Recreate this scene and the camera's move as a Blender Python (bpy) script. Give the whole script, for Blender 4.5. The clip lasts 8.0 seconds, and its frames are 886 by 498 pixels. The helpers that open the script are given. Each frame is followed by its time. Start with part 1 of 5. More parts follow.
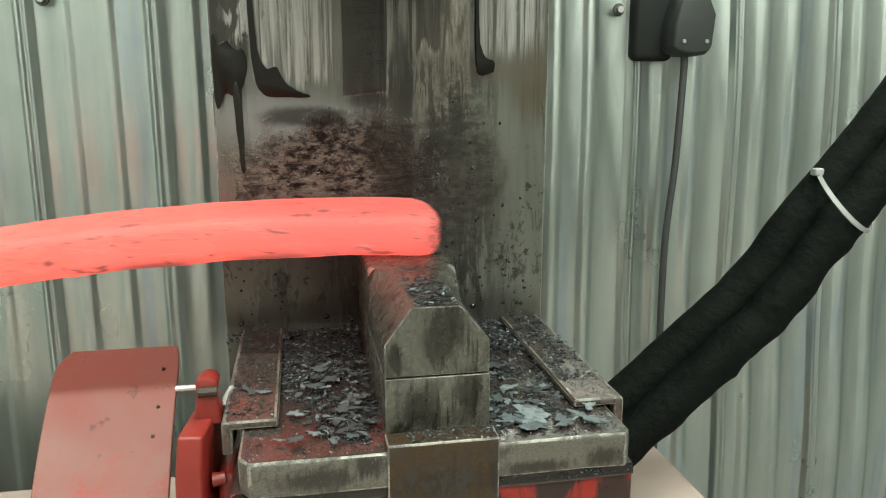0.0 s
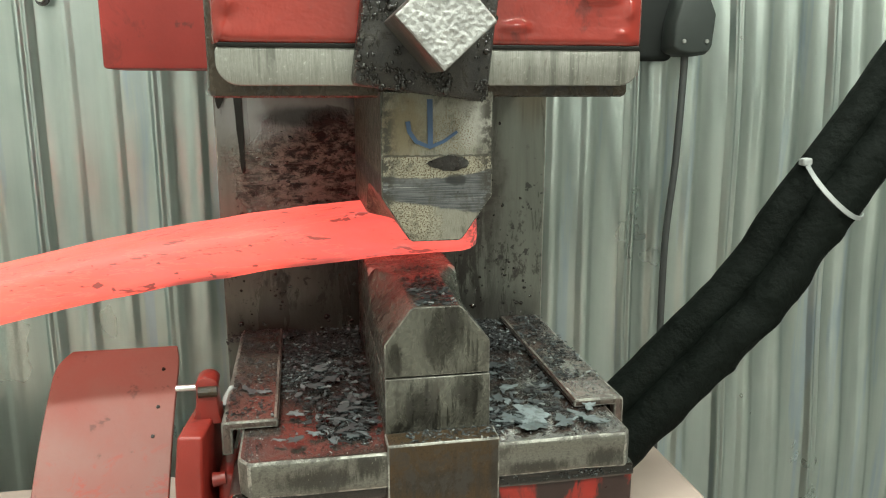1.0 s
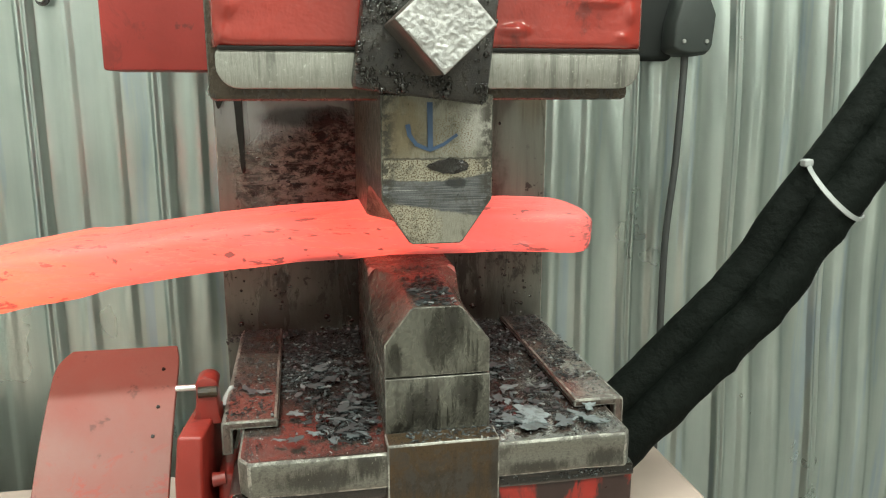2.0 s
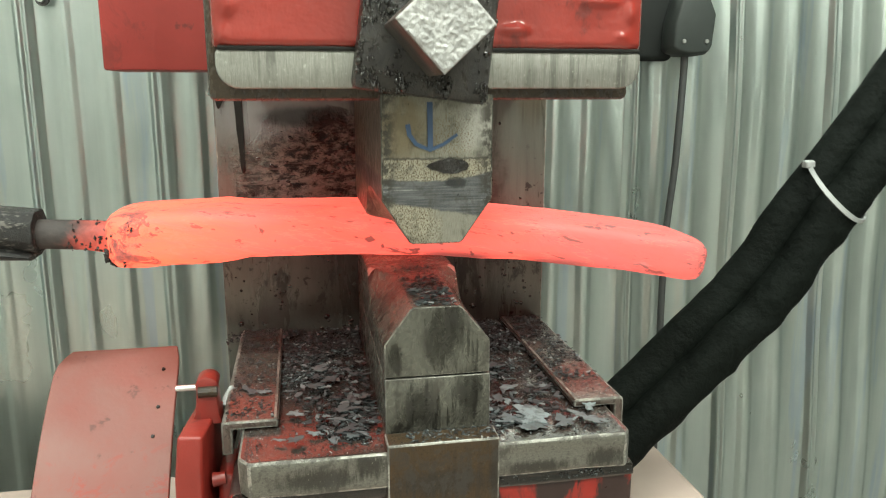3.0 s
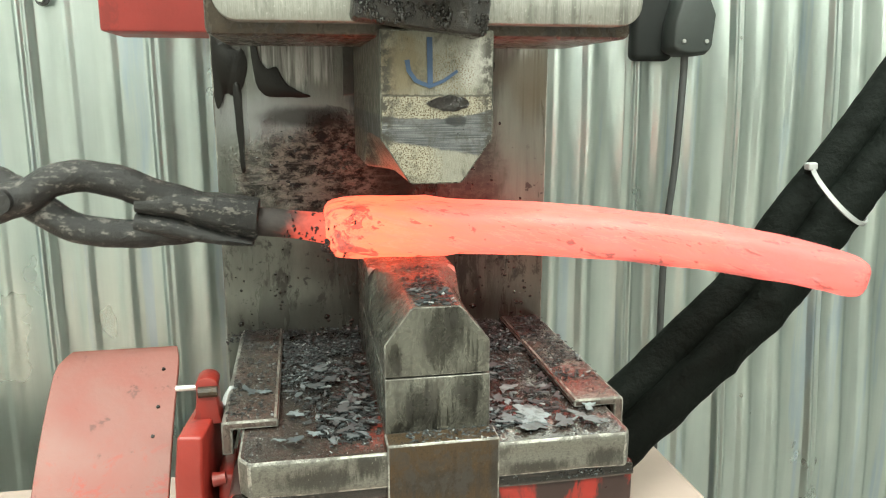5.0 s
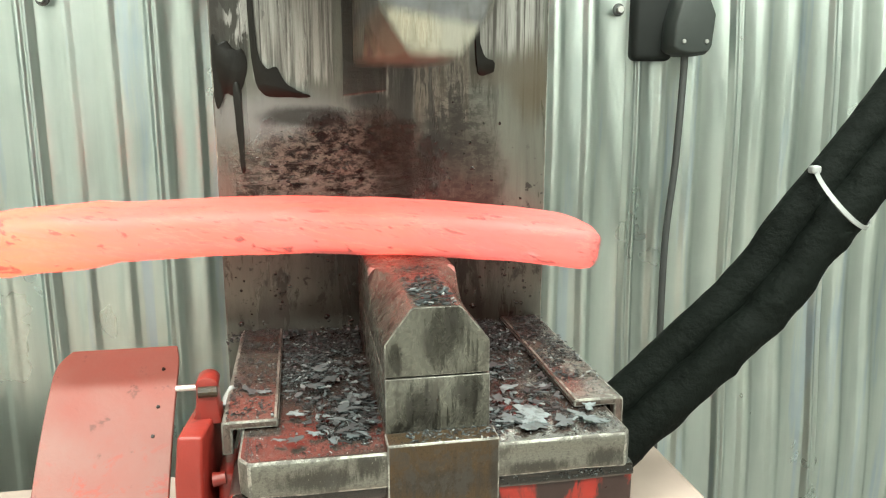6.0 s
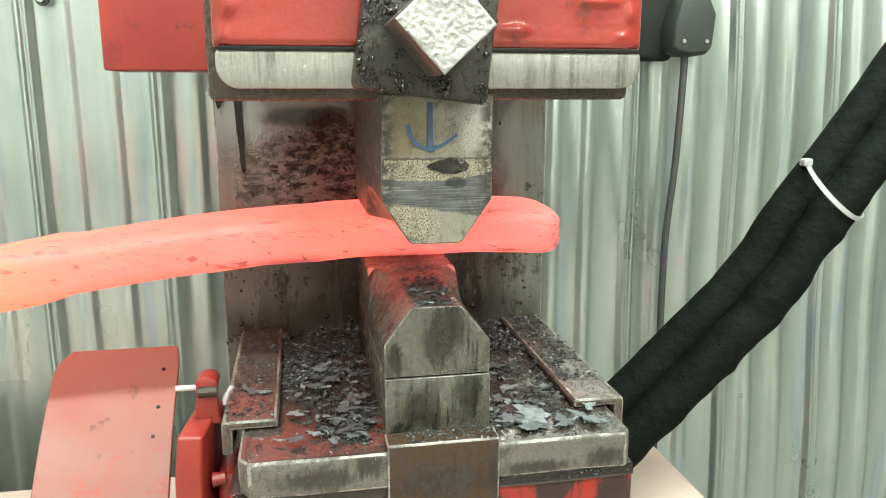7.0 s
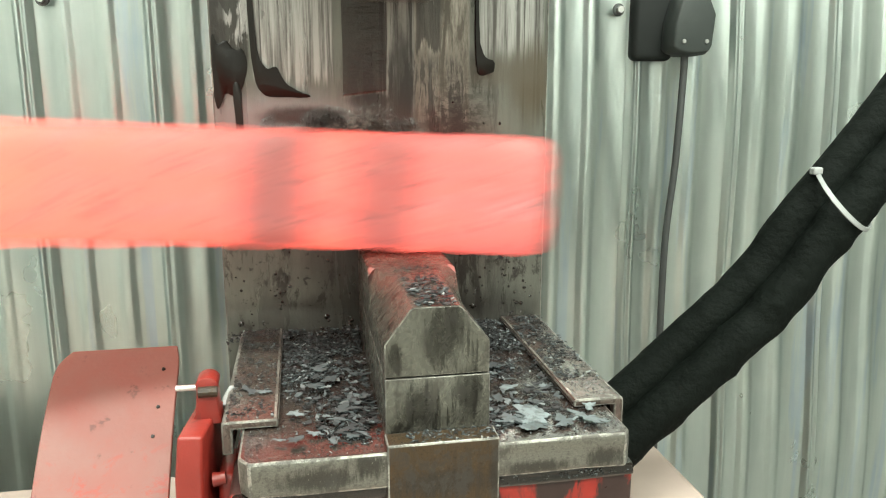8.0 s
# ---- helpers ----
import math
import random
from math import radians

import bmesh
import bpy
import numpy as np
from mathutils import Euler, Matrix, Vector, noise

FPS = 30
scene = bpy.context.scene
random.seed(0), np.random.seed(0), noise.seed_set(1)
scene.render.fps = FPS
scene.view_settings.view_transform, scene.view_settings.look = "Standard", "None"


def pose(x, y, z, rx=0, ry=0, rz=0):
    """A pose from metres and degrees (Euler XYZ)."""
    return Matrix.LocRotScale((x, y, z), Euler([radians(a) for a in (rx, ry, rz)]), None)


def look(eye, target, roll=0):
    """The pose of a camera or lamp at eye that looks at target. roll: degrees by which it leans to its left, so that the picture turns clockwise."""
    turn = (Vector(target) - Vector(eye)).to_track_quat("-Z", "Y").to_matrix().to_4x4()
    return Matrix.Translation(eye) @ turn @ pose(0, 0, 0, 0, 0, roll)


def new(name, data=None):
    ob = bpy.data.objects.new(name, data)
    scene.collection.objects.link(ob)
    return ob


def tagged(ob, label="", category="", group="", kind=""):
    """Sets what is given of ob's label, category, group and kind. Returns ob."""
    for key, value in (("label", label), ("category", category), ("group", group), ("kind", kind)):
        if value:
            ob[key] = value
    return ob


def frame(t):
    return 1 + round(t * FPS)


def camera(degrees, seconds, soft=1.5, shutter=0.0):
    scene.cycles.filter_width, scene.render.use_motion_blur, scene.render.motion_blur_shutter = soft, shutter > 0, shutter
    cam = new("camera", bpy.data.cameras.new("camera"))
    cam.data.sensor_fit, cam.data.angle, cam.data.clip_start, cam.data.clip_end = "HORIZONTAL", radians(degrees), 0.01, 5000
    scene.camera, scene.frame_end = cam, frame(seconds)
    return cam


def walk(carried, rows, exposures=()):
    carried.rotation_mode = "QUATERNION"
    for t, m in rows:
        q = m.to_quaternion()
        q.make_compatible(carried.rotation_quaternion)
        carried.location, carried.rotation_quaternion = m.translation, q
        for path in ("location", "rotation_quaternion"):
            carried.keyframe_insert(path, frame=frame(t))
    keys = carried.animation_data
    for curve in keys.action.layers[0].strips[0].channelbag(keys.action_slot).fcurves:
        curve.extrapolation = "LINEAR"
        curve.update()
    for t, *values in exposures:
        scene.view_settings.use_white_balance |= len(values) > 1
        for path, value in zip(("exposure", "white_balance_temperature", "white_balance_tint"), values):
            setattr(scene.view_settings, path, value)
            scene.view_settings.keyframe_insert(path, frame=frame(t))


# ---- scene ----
# ---- the camera, which stands still ----
cam = camera(59.93, 8.0, soft=1.1, shutter=0.5)
EYE = Vector((-0.07899, -0.44106, 0.17438))
AIM = EYE + Vector((0.17934, 0.96200, -0.20586))
walk(cam, [(0.0, look(EYE, AIM)), (8.0, look(EYE, AIM))],
     exposures=[(0.0, 0.0), (1.5, 0.12), (3.0, 0.18), (3.5, 0.30), (4.5, 0.62), (6.0, 0.71), (7.5, 0.73), (8.0, 0.58)])

# ---- world and lamps ----
world = bpy.data.worlds.new("world")
scene.world = world
world.use_nodes = True
world.node_tree.nodes["Background"].inputs[0].default_value = (0.9, 1.0, 0.93, 1)
world.node_tree.nodes["Background"].inputs[1].default_value = 0.05


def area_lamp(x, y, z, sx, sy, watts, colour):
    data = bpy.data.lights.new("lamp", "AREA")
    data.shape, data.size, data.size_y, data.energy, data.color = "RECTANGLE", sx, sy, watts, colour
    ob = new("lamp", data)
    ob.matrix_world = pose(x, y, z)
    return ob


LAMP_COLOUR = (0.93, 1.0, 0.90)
# Overhead lights out of view; the rear pair is added to brighten the sheet wall
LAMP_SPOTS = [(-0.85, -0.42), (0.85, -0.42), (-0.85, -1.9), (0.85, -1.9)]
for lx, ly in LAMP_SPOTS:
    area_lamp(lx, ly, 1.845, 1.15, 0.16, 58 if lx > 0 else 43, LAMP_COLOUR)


# ---- materials ----
class Nodes:
    """A small builder for one node material."""

    def __init__(self, name):
        self.mat = bpy.data.materials.new(name)
        self.mat.use_nodes = True
        self.tree = self.mat.node_tree
        self.bsdf = self.tree.nodes["Principled BSDF"]
        self.coord = self.tree.nodes.new("ShaderNodeTexCoord")

    def node(self, kind, **values):
        n = self.tree.nodes.new(kind)
        for key, value in values.items():
            n.inputs[key].default_value = value
        return n

    def link(self, a, b):
        self.tree.links.new(a, b)

    def mapped(self, scale=(1, 1, 1), source="Object", turn=(0, 0, 0)):
        m = self.node("ShaderNodeMapping")
        m.inputs["Scale"].default_value = scale
        m.inputs["Rotation"].default_value = turn
        self.link(self.coord.outputs[source], m.inputs["Vector"])
        return m.outputs["Vector"]

    def noise(self, scale, detail=4.0, rough=0.55, stretch=(1, 1, 1), twist=0.0):
        n = self.node("ShaderNodeTexNoise", Scale=scale, Detail=detail, Roughness=rough, Distortion=twist)
        self.link(self.mapped(stretch), n.inputs["Vector"])
        return n.outputs["Fac"]

    def ramp(self, fac, stops):
        r = self.node("ShaderNodeValToRGB")
        els = r.color_ramp.elements
        while len(els) < len(stops):
            els.new(0.5)
        for el, (p, c) in zip(els, stops):
            el.position = p
            el.color = (c, c, c, 1) if isinstance(c, (int, float)) else (*c, 1)
        self.link(fac, r.inputs["Fac"])
        return r.outputs["Color"]

    def mix(self, fac, a, b, mode="MIX"):
        m = self.tree.nodes.new("ShaderNodeMix")
        m.data_type, m.blend_type = "RGBA", mode
        for value, at in ((fac, 0), (a, 6), (b, 7)):
            slot = m.inputs[at]
            if isinstance(value, (int, float)):
                slot.default_value = (value, value, value, 1) if at else value
            elif isinstance(value, tuple):
                slot.default_value = (*value, 1)
            else:
                self.link(value, slot)
        return m.outputs[2]

    def maths(self, op, a, b=0.0, c=0.0, clamp=False):
        m = self.tree.nodes.new("ShaderNodeMath")
        m.operation, m.use_clamp = op, clamp
        for value, slot in zip((a, b, c), m.inputs):
            if isinstance(value, (int, float)):
                slot.default_value = value
            else:
                self.link(value, slot)
        return m.outputs[0]

    def axis(self, name):
        s = self.node("ShaderNodeSeparateXYZ")
        self.link(self.coord.outputs["Object"], s.inputs[0])
        return s.outputs[name]

    def step(self, value, lo, hi):
        m = self.node("ShaderNodeMapRange")
        m.interpolation_type = "SMOOTHSTEP"
        self.link(value, m.inputs["Value"])
        m.inputs["From Min"].default_value, m.inputs["From Max"].default_value = lo, hi
        return m.outputs["Result"]

    def blob(self, cx, cz, rx, rz, edge, ragged, warp):
        """A stain about (cx, cz), rx by rz metres in half size, its outline broken by noise."""
        x, z = self.axis("X"), self.axis("Z")
        dx = self.maths("DIVIDE", self.maths("SUBTRACT", x, cx), rx)
        dz = self.maths("DIVIDE", self.maths("SUBTRACT", z, cz), rz)
        d = self.maths("SQRT", self.maths("ADD", self.maths("MULTIPLY", dx, dx), self.maths("MULTIPLY", dz, dz)))
        d = self.maths("MULTIPLY_ADD", self.maths("SUBTRACT", warp, 0.5), ragged, d)
        return self.step(d, 1.0 + edge, 1.0 - edge)

    def bump(self, height, strength=0.3, distance=0.001):
        b = self.node("ShaderNodeBump", Strength=strength, Distance=distance)
        self.link(height, b.inputs["Height"])
        self.link(b.outputs["Normal"], self.bsdf.inputs["Normal"])

    def done(self, colour, rough, metal=0.0):
        for value, key in ((colour, "Base Color"), (rough, "Roughness"), (metal, "Metallic")):
            slot = self.bsdf.inputs[key]
            if isinstance(value, tuple):
                slot.default_value = (*value, 1)
            elif isinstance(value, (int, float)):
                slot.default_value = value
            else:
                self.link(value, slot)
        return self.mat


def plain(name, colour, rough=0.5, metal=0.0, vary=0.15, scale=60, bump=0.15, distance=0.0006, gloss=0.5):
    n = Nodes(name)
    n.bsdf.inputs["Specular IOR Level"].default_value = gloss
    f = n.noise(scale, 6, 0.6)
    g = n.noise(scale * 0.12, 3)
    dark = tuple(c * (1 - vary) for c in colour)
    light = tuple(min(1, c * (1 + vary)) for c in colour)
    c = n.mix(f, dark, light)
    c = n.mix(n.ramp(g, [(0.35, 0.0), (0.65, 1.0)]), c, n.mix(0.7, c, tuple(v * (1 - vary) for v in colour)))
    n.bump(f, bump, distance)
    return n.done(c, n.ramp(g, [(0.3, max(0.05, rough - 0.08)), (0.7, min(1, rough + 0.08))]), metal)


def machined(name, base, grime, amount, scratch=(1, 1, 60), metal=0.75, runs=0.0, red=0.0, stains=(), relief=0.001, rough=(0.28, 0.55), pitted=0.5, oil=0.0):
    """Ground or milled steel, darkened by oil, pits and scale. amount: how much of it is dirty."""
    n = Nodes(name)
    streak = n.noise(40, 9, 0.75, scratch)
    fine = n.noise(480, 4, 0.65)
    blot = n.noise(110, 8, 0.7, (1, 1, 0.7), 0.6)
    wide = n.noise(30, 5, 0.62, (1, 1, 1), 0.5)
    both = n.maths("MULTIPLY_ADD", wide, 0.55, n.maths("MULTIPLY", blot, 0.55))
    dirt = n.ramp(both, [(0.59 - amount, 0.0), (0.66 - amount, 1.0)])
    c = n.mix(n.ramp(streak, [(0.3, 0.0), (0.7, 1.0)]), tuple(v * 0.66 for v in base), tuple(min(1, v * 1.28) for v in base))
    c = n.mix(n.maths("MULTIPLY", dirt, 0.82), c, grime)
    if red:
        c = n.mix(n.maths("MULTIPLY", n.ramp(n.noise(21, 5, 0.6, (1, 1, 1), 0.3), [(0.42, 0.0), (0.6, 1.0)]), red), c, (0.16, 0.028, 0.02))
    if runs:
        line = n.ramp(n.noise(150, 4, 0.6, (1, 1, 0.06), 0.3), [(0.52, 0.0), (0.60, 1.0)])
        gate = n.ramp(n.noise(55, 4, 0.55, (1, 1, 0.35)), [(0.42, 0.0), (0.56, 1.0)])
        c = n.mix(n.maths("MULTIPLY", n.maths("MULTIPLY", line, gate), runs), c, (0.02, 0.018, 0.015))
    for cx, cz, rx, rz in stains:
        mask = n.blob(cx, cz, rx, rz, 0.5, 3.6, n.noise(170, 10, 0.8, (1, 1, 0.22), 0.2))
        c = n.mix(n.maths("MULTIPLY", mask, 0.78), c, (0.018, 0.016, 0.013))
    pits = n.ramp(fine, [(0.55, 0.0), (0.64, 1.0)])
    c = n.mix(n.maths("MULTIPLY", pits, pitted), c, tuple(v * 0.28 for v in base))
    # tiny glints, painted as specks paler than the steel
    glint = n.ramp(fine, [(0.30, 1.0), (0.38, 0.0)])
    c = n.mix(n.maths("MULTIPLY", glint, 0.35), c, tuple(min(1, v * 2.4) for v in base))
    n.bump(n.maths("ADD", n.maths("MULTIPLY", streak, 0.5), n.maths("ADD", n.maths("MULTIPLY", blot, 0.8), n.maths("MULTIPLY", fine, 0.15))), 0.55, relief)
    n.bsdf.inputs["Coat Weight"].default_value = oil
    n.bsdf.inputs["Coat Roughness"].default_value = 0.22
    return n.done(c, n.ramp(blot, [(0.3, rough[0]), (0.7, rough[1])]), n.maths("SUBTRACT", metal, n.maths("MULTIPLY", dirt, 0.45), clamp=True))


def galvanised():
    n = Nodes("galvanised_sheet")
    cells = n.node("ShaderNodeTexVoronoi", Scale=42.0)
    n.link(n.mapped((1, 1, 0.6)), cells.inputs["Vector"])
    streak = n.noise(26, 5, 0.6, (1, 1, 0.04))
    cloud = n.noise(6, 4, 0.6, (1, 1, 0.6))
    c = n.mix(n.ramp(streak, [(0.3, 0.0), (0.7, 1.0)]), (0.62, 0.69, 0.675), (0.82, 0.885, 0.85))
    c = n.mix(0.07, c, cells.outputs["Distance"], "OVERLAY")
    c = n.mix(n.ramp(cloud, [(0.42, 0.0), (0.7, 0.5)]), c, (0.85, 0.90, 0.87))
    # blue reflections, painted as streaks into the sheet's colour
    blue = n.ramp(n.noise(9, 4, 0.6, (3.2, 1, 0.2)), [(0.57, 0.0), (0.66, 0.55)])
    c = n.mix(blue, c, (0.54, 0.66, 0.80))
    scuff = n.ramp(n.noise(11, 3, 0.55, (1, 1, 0.8)), [(0.42, 0.0), (0.72, 0.3)])
    c = n.mix(scuff, c, (0.87, 0.91, 0.88))
    n.bump(n.noise(7, 2, 0.5, (1, 1, 0.6)), 0.2, 0.002)
    rough = n.mix(n.maths("MULTIPLY", scuff, 0.8), n.ramp(cloud, [(0.35, 0.26), (0.7, 0.36)]), 0.42)
    return n.done(c, rough, 0.95)


def red_paint(name, colour, rough, dust=0.0, oily=0.0, waves=0.0008, cover=0.50, peel=1.0):
    n = Nodes(name)
    f = n.noise(260, 5, 0.6)
    g = n.noise(18, 5, 0.6, twist=0.3)
    c = n.mix(n.ramp(g, [(0.3, 0.0), (0.7, 1.0)]), tuple(v * 0.85 for v in colour), tuple(min(1, v * 1.1) for v in colour))
    if dust:
        c = n.mix(n.maths("MULTIPLY", n.ramp(g, [(0.2, 1.0), (0.75, 0.55)]), dust), c, (0.215, 0.125, 0.100))
        worn = n.ramp(n.noise(30, 8, 0.75, (1, 1, 1), 0.7), [(0.52, 0.0), (0.60, 1.0)])
        c = n.mix(n.maths("MULTIPLY", n.maths("MULTIPLY", worn, n.step(n.axis("Z"), 0.222, 0.195)), 0.8), c, (0.25, 0.034, 0.022))
    spots = n.ramp(n.noise(55, 4, 0.7), [(0.635, 0.0), (0.70, 1.0)])
    c = n.mix(n.maths("MULTIPLY", spots, 0.6), c, (0.06, 0.02, 0.018))
    if oily:
        smear = n.ramp(n.noise(26, 6, 0.65, (1, 1, 0.5), 0.5), [(cover, 0.0), (cover + 0.05, 1.0)])
        c = n.mix(n.maths("MULTIPLY", smear, oily), c, (0.022, 0.014, 0.012))
    n.bump(n.maths("ADD", n.maths("MULTIPLY", f, peel), n.maths("MULTIPLY", g, 2.0)), 0.3, waves)
    return n.done(c, n.ramp(g, [(0.3, max(0.08, rough - 0.06)), (0.7, rough + 0.08)]), 0.0)


def column_steel():
    """Bare column plate: bright rubbed streaks above, oil and burnt scale lower down."""
    n = Nodes("oily_column_steel")
    x, z = n.axis("X"), n.axis("Z")
    streak = n.noise(120, 7, 0.7, (1, 1, 0.03), 0.25)
    broad = n.noise(30, 6, 0.62, (1, 1, 0.12), 0.4)
    warp = n.noise(38, 6, 0.68, (1, 1, 0.6), 0.3)
    crust = n.noise(150, 9, 0.78, (0.6, 1, 1.1), 0.25)
    wet = n.noise(110, 7, 0.7, (0.5, 1, 1.3), 0.8)
    runs = n.noise(75, 7, 0.7, (1, 1, 0.13), 0.35)
    fine = n.noise(480, 5, 0.7)

    def blob(cx, cz, rx, rz, edge, ragged):
        return n.blob(cx, cz, rx, rz, edge, ragged, warp)

    def stain(c, mask, colour, strength):
        return n.mix(n.maths("MULTIPLY", mask, strength), c, colour)

    def window(lo, hi, soft=0.0015):
        edge = n.maths("MULTIPLY_ADD", n.maths("SUBTRACT", streak, 0.5), 0.004, x)
        return n.maths("MULTIPLY", n.step(edge, lo - soft, lo + soft), n.step(edge, hi + soft, hi - soft))

    grey = n.mix(n.ramp(broad, [(0.3, 0.0), (0.7, 1.0)]), (0.055, 0.058, 0.048), (0.140, 0.146, 0.124))
    rubbed = n.mix(n.ramp(streak, [(0.40, 0.0), (0.56, 1.0)]), (0.070, 0.067, 0.059), (0.31, 0.312, 0.29))
    brownish = n.mix(n.ramp(runs, [(0.42, 0.0), (0.58, 1.0)]), (0.085, 0.075, 0.058), (0.34, 0.32, 0.275))
    ragged = n.noise(48, 6, 0.75, (1, 1, 0.01), 0.0)
    high = n.maths("MULTIPLY_ADD", ragged, 0.09, z)
    c = n.mix(n.maths("MULTIPLY", window(-0.113, -0.048), n.step(high, 0.215, 0.228)), grey, rubbed)
    c = n.mix(n.maths("MULTIPLY", window(0.0205, 0.068), n.step(high, 0.165, 0.205)), c, brownish)
    c = n.mix(n.maths("MULTIPLY", window(0.076, 0.134, 0.003), n.step(high, 0.236, 0.262)), c, rubbed)
    middle = n.mix(n.ramp(streak, [(0.44, 0.0), (0.56, 1.0)]), (0.030, 0.027, 0.023), (0.22, 0.22, 0.20))
    c = n.mix(n.maths("MULTIPLY", window(-0.0105, 0.0205), n.step(high, 0.165, 0.185)), c, middle)
    c = stain(c, n.maths("MULTIPLY", window(0.022, 0.043), n.step(high, 0.246, 0.250)), (0.035, 0.031, 0.026), 0.85)
    c = stain(c, n.maths("MULTIPLY", window(-0.148, -0.1165), n.step(z, 0.188, 0.200)), (0.024, 0.022, 0.018), 0.92)
    combed = n.ramp(n.noise(75, 5, 0.6, (1, 1, 0.25), 1.2), [(0.50, 0.0), (0.56, 1.0)])
    c = stain(c, n.maths("MULTIPLY", n.maths("MULTIPLY", window(-0.140, -0.116), n.step(z, 0.19, 0.20)), combed), (0.30, 0.30, 0.285), 0.8)
    thin = n.ramp(n.noise(210, 5, 0.6, (1, 1, 0.012), 0.1), [(0.60, 0.0), (0.64, 1.0)])
    c = stain(c, n.maths("MULTIPLY", thin, n.step(z, 0.13, 0.17)), (0.025, 0.022, 0.018), 0.85)
    # oil runs over the middle
    gate = n.maths("MULTIPLY", n.step(x, -0.055, -0.02), n.step(x, 0.115, 0.07))
    gate = n.maths("MULTIPLY", gate, n.step(z, 0.215, 0.19))
    c = stain(c, n.maths("MULTIPLY", n.ramp(runs, [(0.47, 0.0), (0.53, 1.0)]), gate), (0.020, 0.017, 0.014), 0.9)
    # dark runs between the rubbed tracks
    strip = n.maths("MULTIPLY_ADD", n.maths("SUBTRACT", streak, 0.5), 0.012, n.maths("ABSOLUTE", n.maths("ADD", x, 0.022)))
    strip = n.maths("MULTIPLY", n.step(strip, 0.0195, 0.0175), n.step(n.maths("MULTIPLY_ADD", x, -0.12, z), 0.1715, 0.1735))
    c = stain(c, strip, (0.020, 0.018, 0.015), 0.85)
    lip = n.step(n.maths("ABSOLUTE", n.maths("SUBTRACT", n.maths("MULTIPLY_ADD", x, -0.12, z), 0.1715)), 0.0016, 0.0006)
    lip = n.maths("MULTIPLY", lip, n.step(n.maths("ABSOLUTE", n.maths("ADD", x, 0.022)), 0.021, 0.017))
    c = stain(c, n.maths("MULTIPLY", lip, n.ramp(streak, [(0.45, 0.0), (0.6, 1.0)])), (0.26, 0.25, 0.23), 0.4)
    under = n.blob(-0.019, 0.163, 0.0165, 0.0068, 0.3, 0.9, warp)
    c = stain(c, under, (0.014, 0.012, 0.010), 0.9)
    c = stain(c, blob(0.010, 0.165, 0.010, 0.055, 0.4, 1.2), (0.022, 0.019, 0.016), 0.85)
    c = stain(c, blob(-0.140, 0.22, 0.006, 0.060, 0.3, 1.0), (0.022, 0.019, 0.016), 0.9)
    # smooth pale film left of the dies
    c = stain(c, blob(-0.095, 0.150, 0.060, 0.022, 0.5, 0.8), (0.20, 0.205, 0.205), 0.75)
    # burnt crust round the striking height, its wet highlights painted as pale flecks
    crusty = n.mix(n.ramp(crust, [(0.45, 0.0), (0.57, 1.0)]), (0.010, 0.008, 0.007), (0.26, 0.235, 0.20))
    zone = blob(-0.045, 0.105, 0.075, 0.040, 0.35, 1.3)
    c = n.mix(zone, c, crusty)
    c = stain(c, blob(0.045, 0.085, 0.045, 0.055, 0.4, 1.6), (0.04, 0.034, 0.029), 0.75)
    c = stain(c, blob(-0.074, 0.150, 0.034, 0.009, 0.4, 1.0), (0.018, 0.015, 0.013), 0.92)
    c = stain(c, blob(0.000, 0.120, 0.022, 0.045, 0.5, 1.6), (0.030, 0.024, 0.019), 0.8)
    c = stain(c, blob(0.075, 0.110, 0.025, 0.035, 0.5, 2.0), (0.045, 0.040, 0.032), 0.6)
    c = stain(c, blob(0.038, 0.124, 0.017, 0.012, 0.3, 1.4), (0.014, 0.012, 0.010), 0.9)
    smear = n.ramp(n.noise(95, 6, 0.65, (0.10, 1, 1.3), 0.6), [(0.54, 0.0), (0.60, 1.0)])
    c = stain(c, n.maths("MULTIPLY", smear, blob(-0.070, 0.096, 0.055, 0.022, 0.5, 1.0)), (0.21, 0.19, 0.17), 0.8)
    # brown drip stain by the edge, dark lower middle
    c = stain(c, blob(0.126, 0.178, 0.020, 0.030, 0.7, 0.9), (0.075, 0.060, 0.038), 0.85)
    c = stain(c, blob(0.100, 0.188, 0.034, 0.012, 0.7, 0.8), (0.090, 0.080, 0.060), 0.7)
    c = stain(c, n.maths("MULTIPLY", n.ramp(crust, [(0.46, 0.0), (0.54, 1.0)]), blob(0.055, 0.10, 0.035, 0.075, 0.5, 1.4)), (0.016, 0.014, 0.011), 0.85)
    c = stain(c, blob(0.0, -0.03, 0.15, 0.022, 0.5, 1.2), (0.028, 0.025, 0.022), 0.75)
    c = stain(c, blob(-0.02, 0.03, 0.06, 0.05, 0.5, 1.0), (0.03, 0.026, 0.022), 0.7)
    splash = n.maths("MULTIPLY", n.ramp(n.noise(58, 8, 0.75, (1, 1, 0.55), 0.3), [(0.55, 0.0), (0.60, 1.0)]), n.step(z, 0.09, 0.05))
    c = stain(c, splash, (0.022, 0.019, 0.016), 0.85)
    dots = n.maths("MULTIPLY", n.ramp(n.noise(110, 4, 0.55), [(0.63, 0.0), (0.665, 1.0)]), n.step(z, 0.15, 0.08))
    c = stain(c, dots, (0.014, 0.012, 0.011), 0.9)
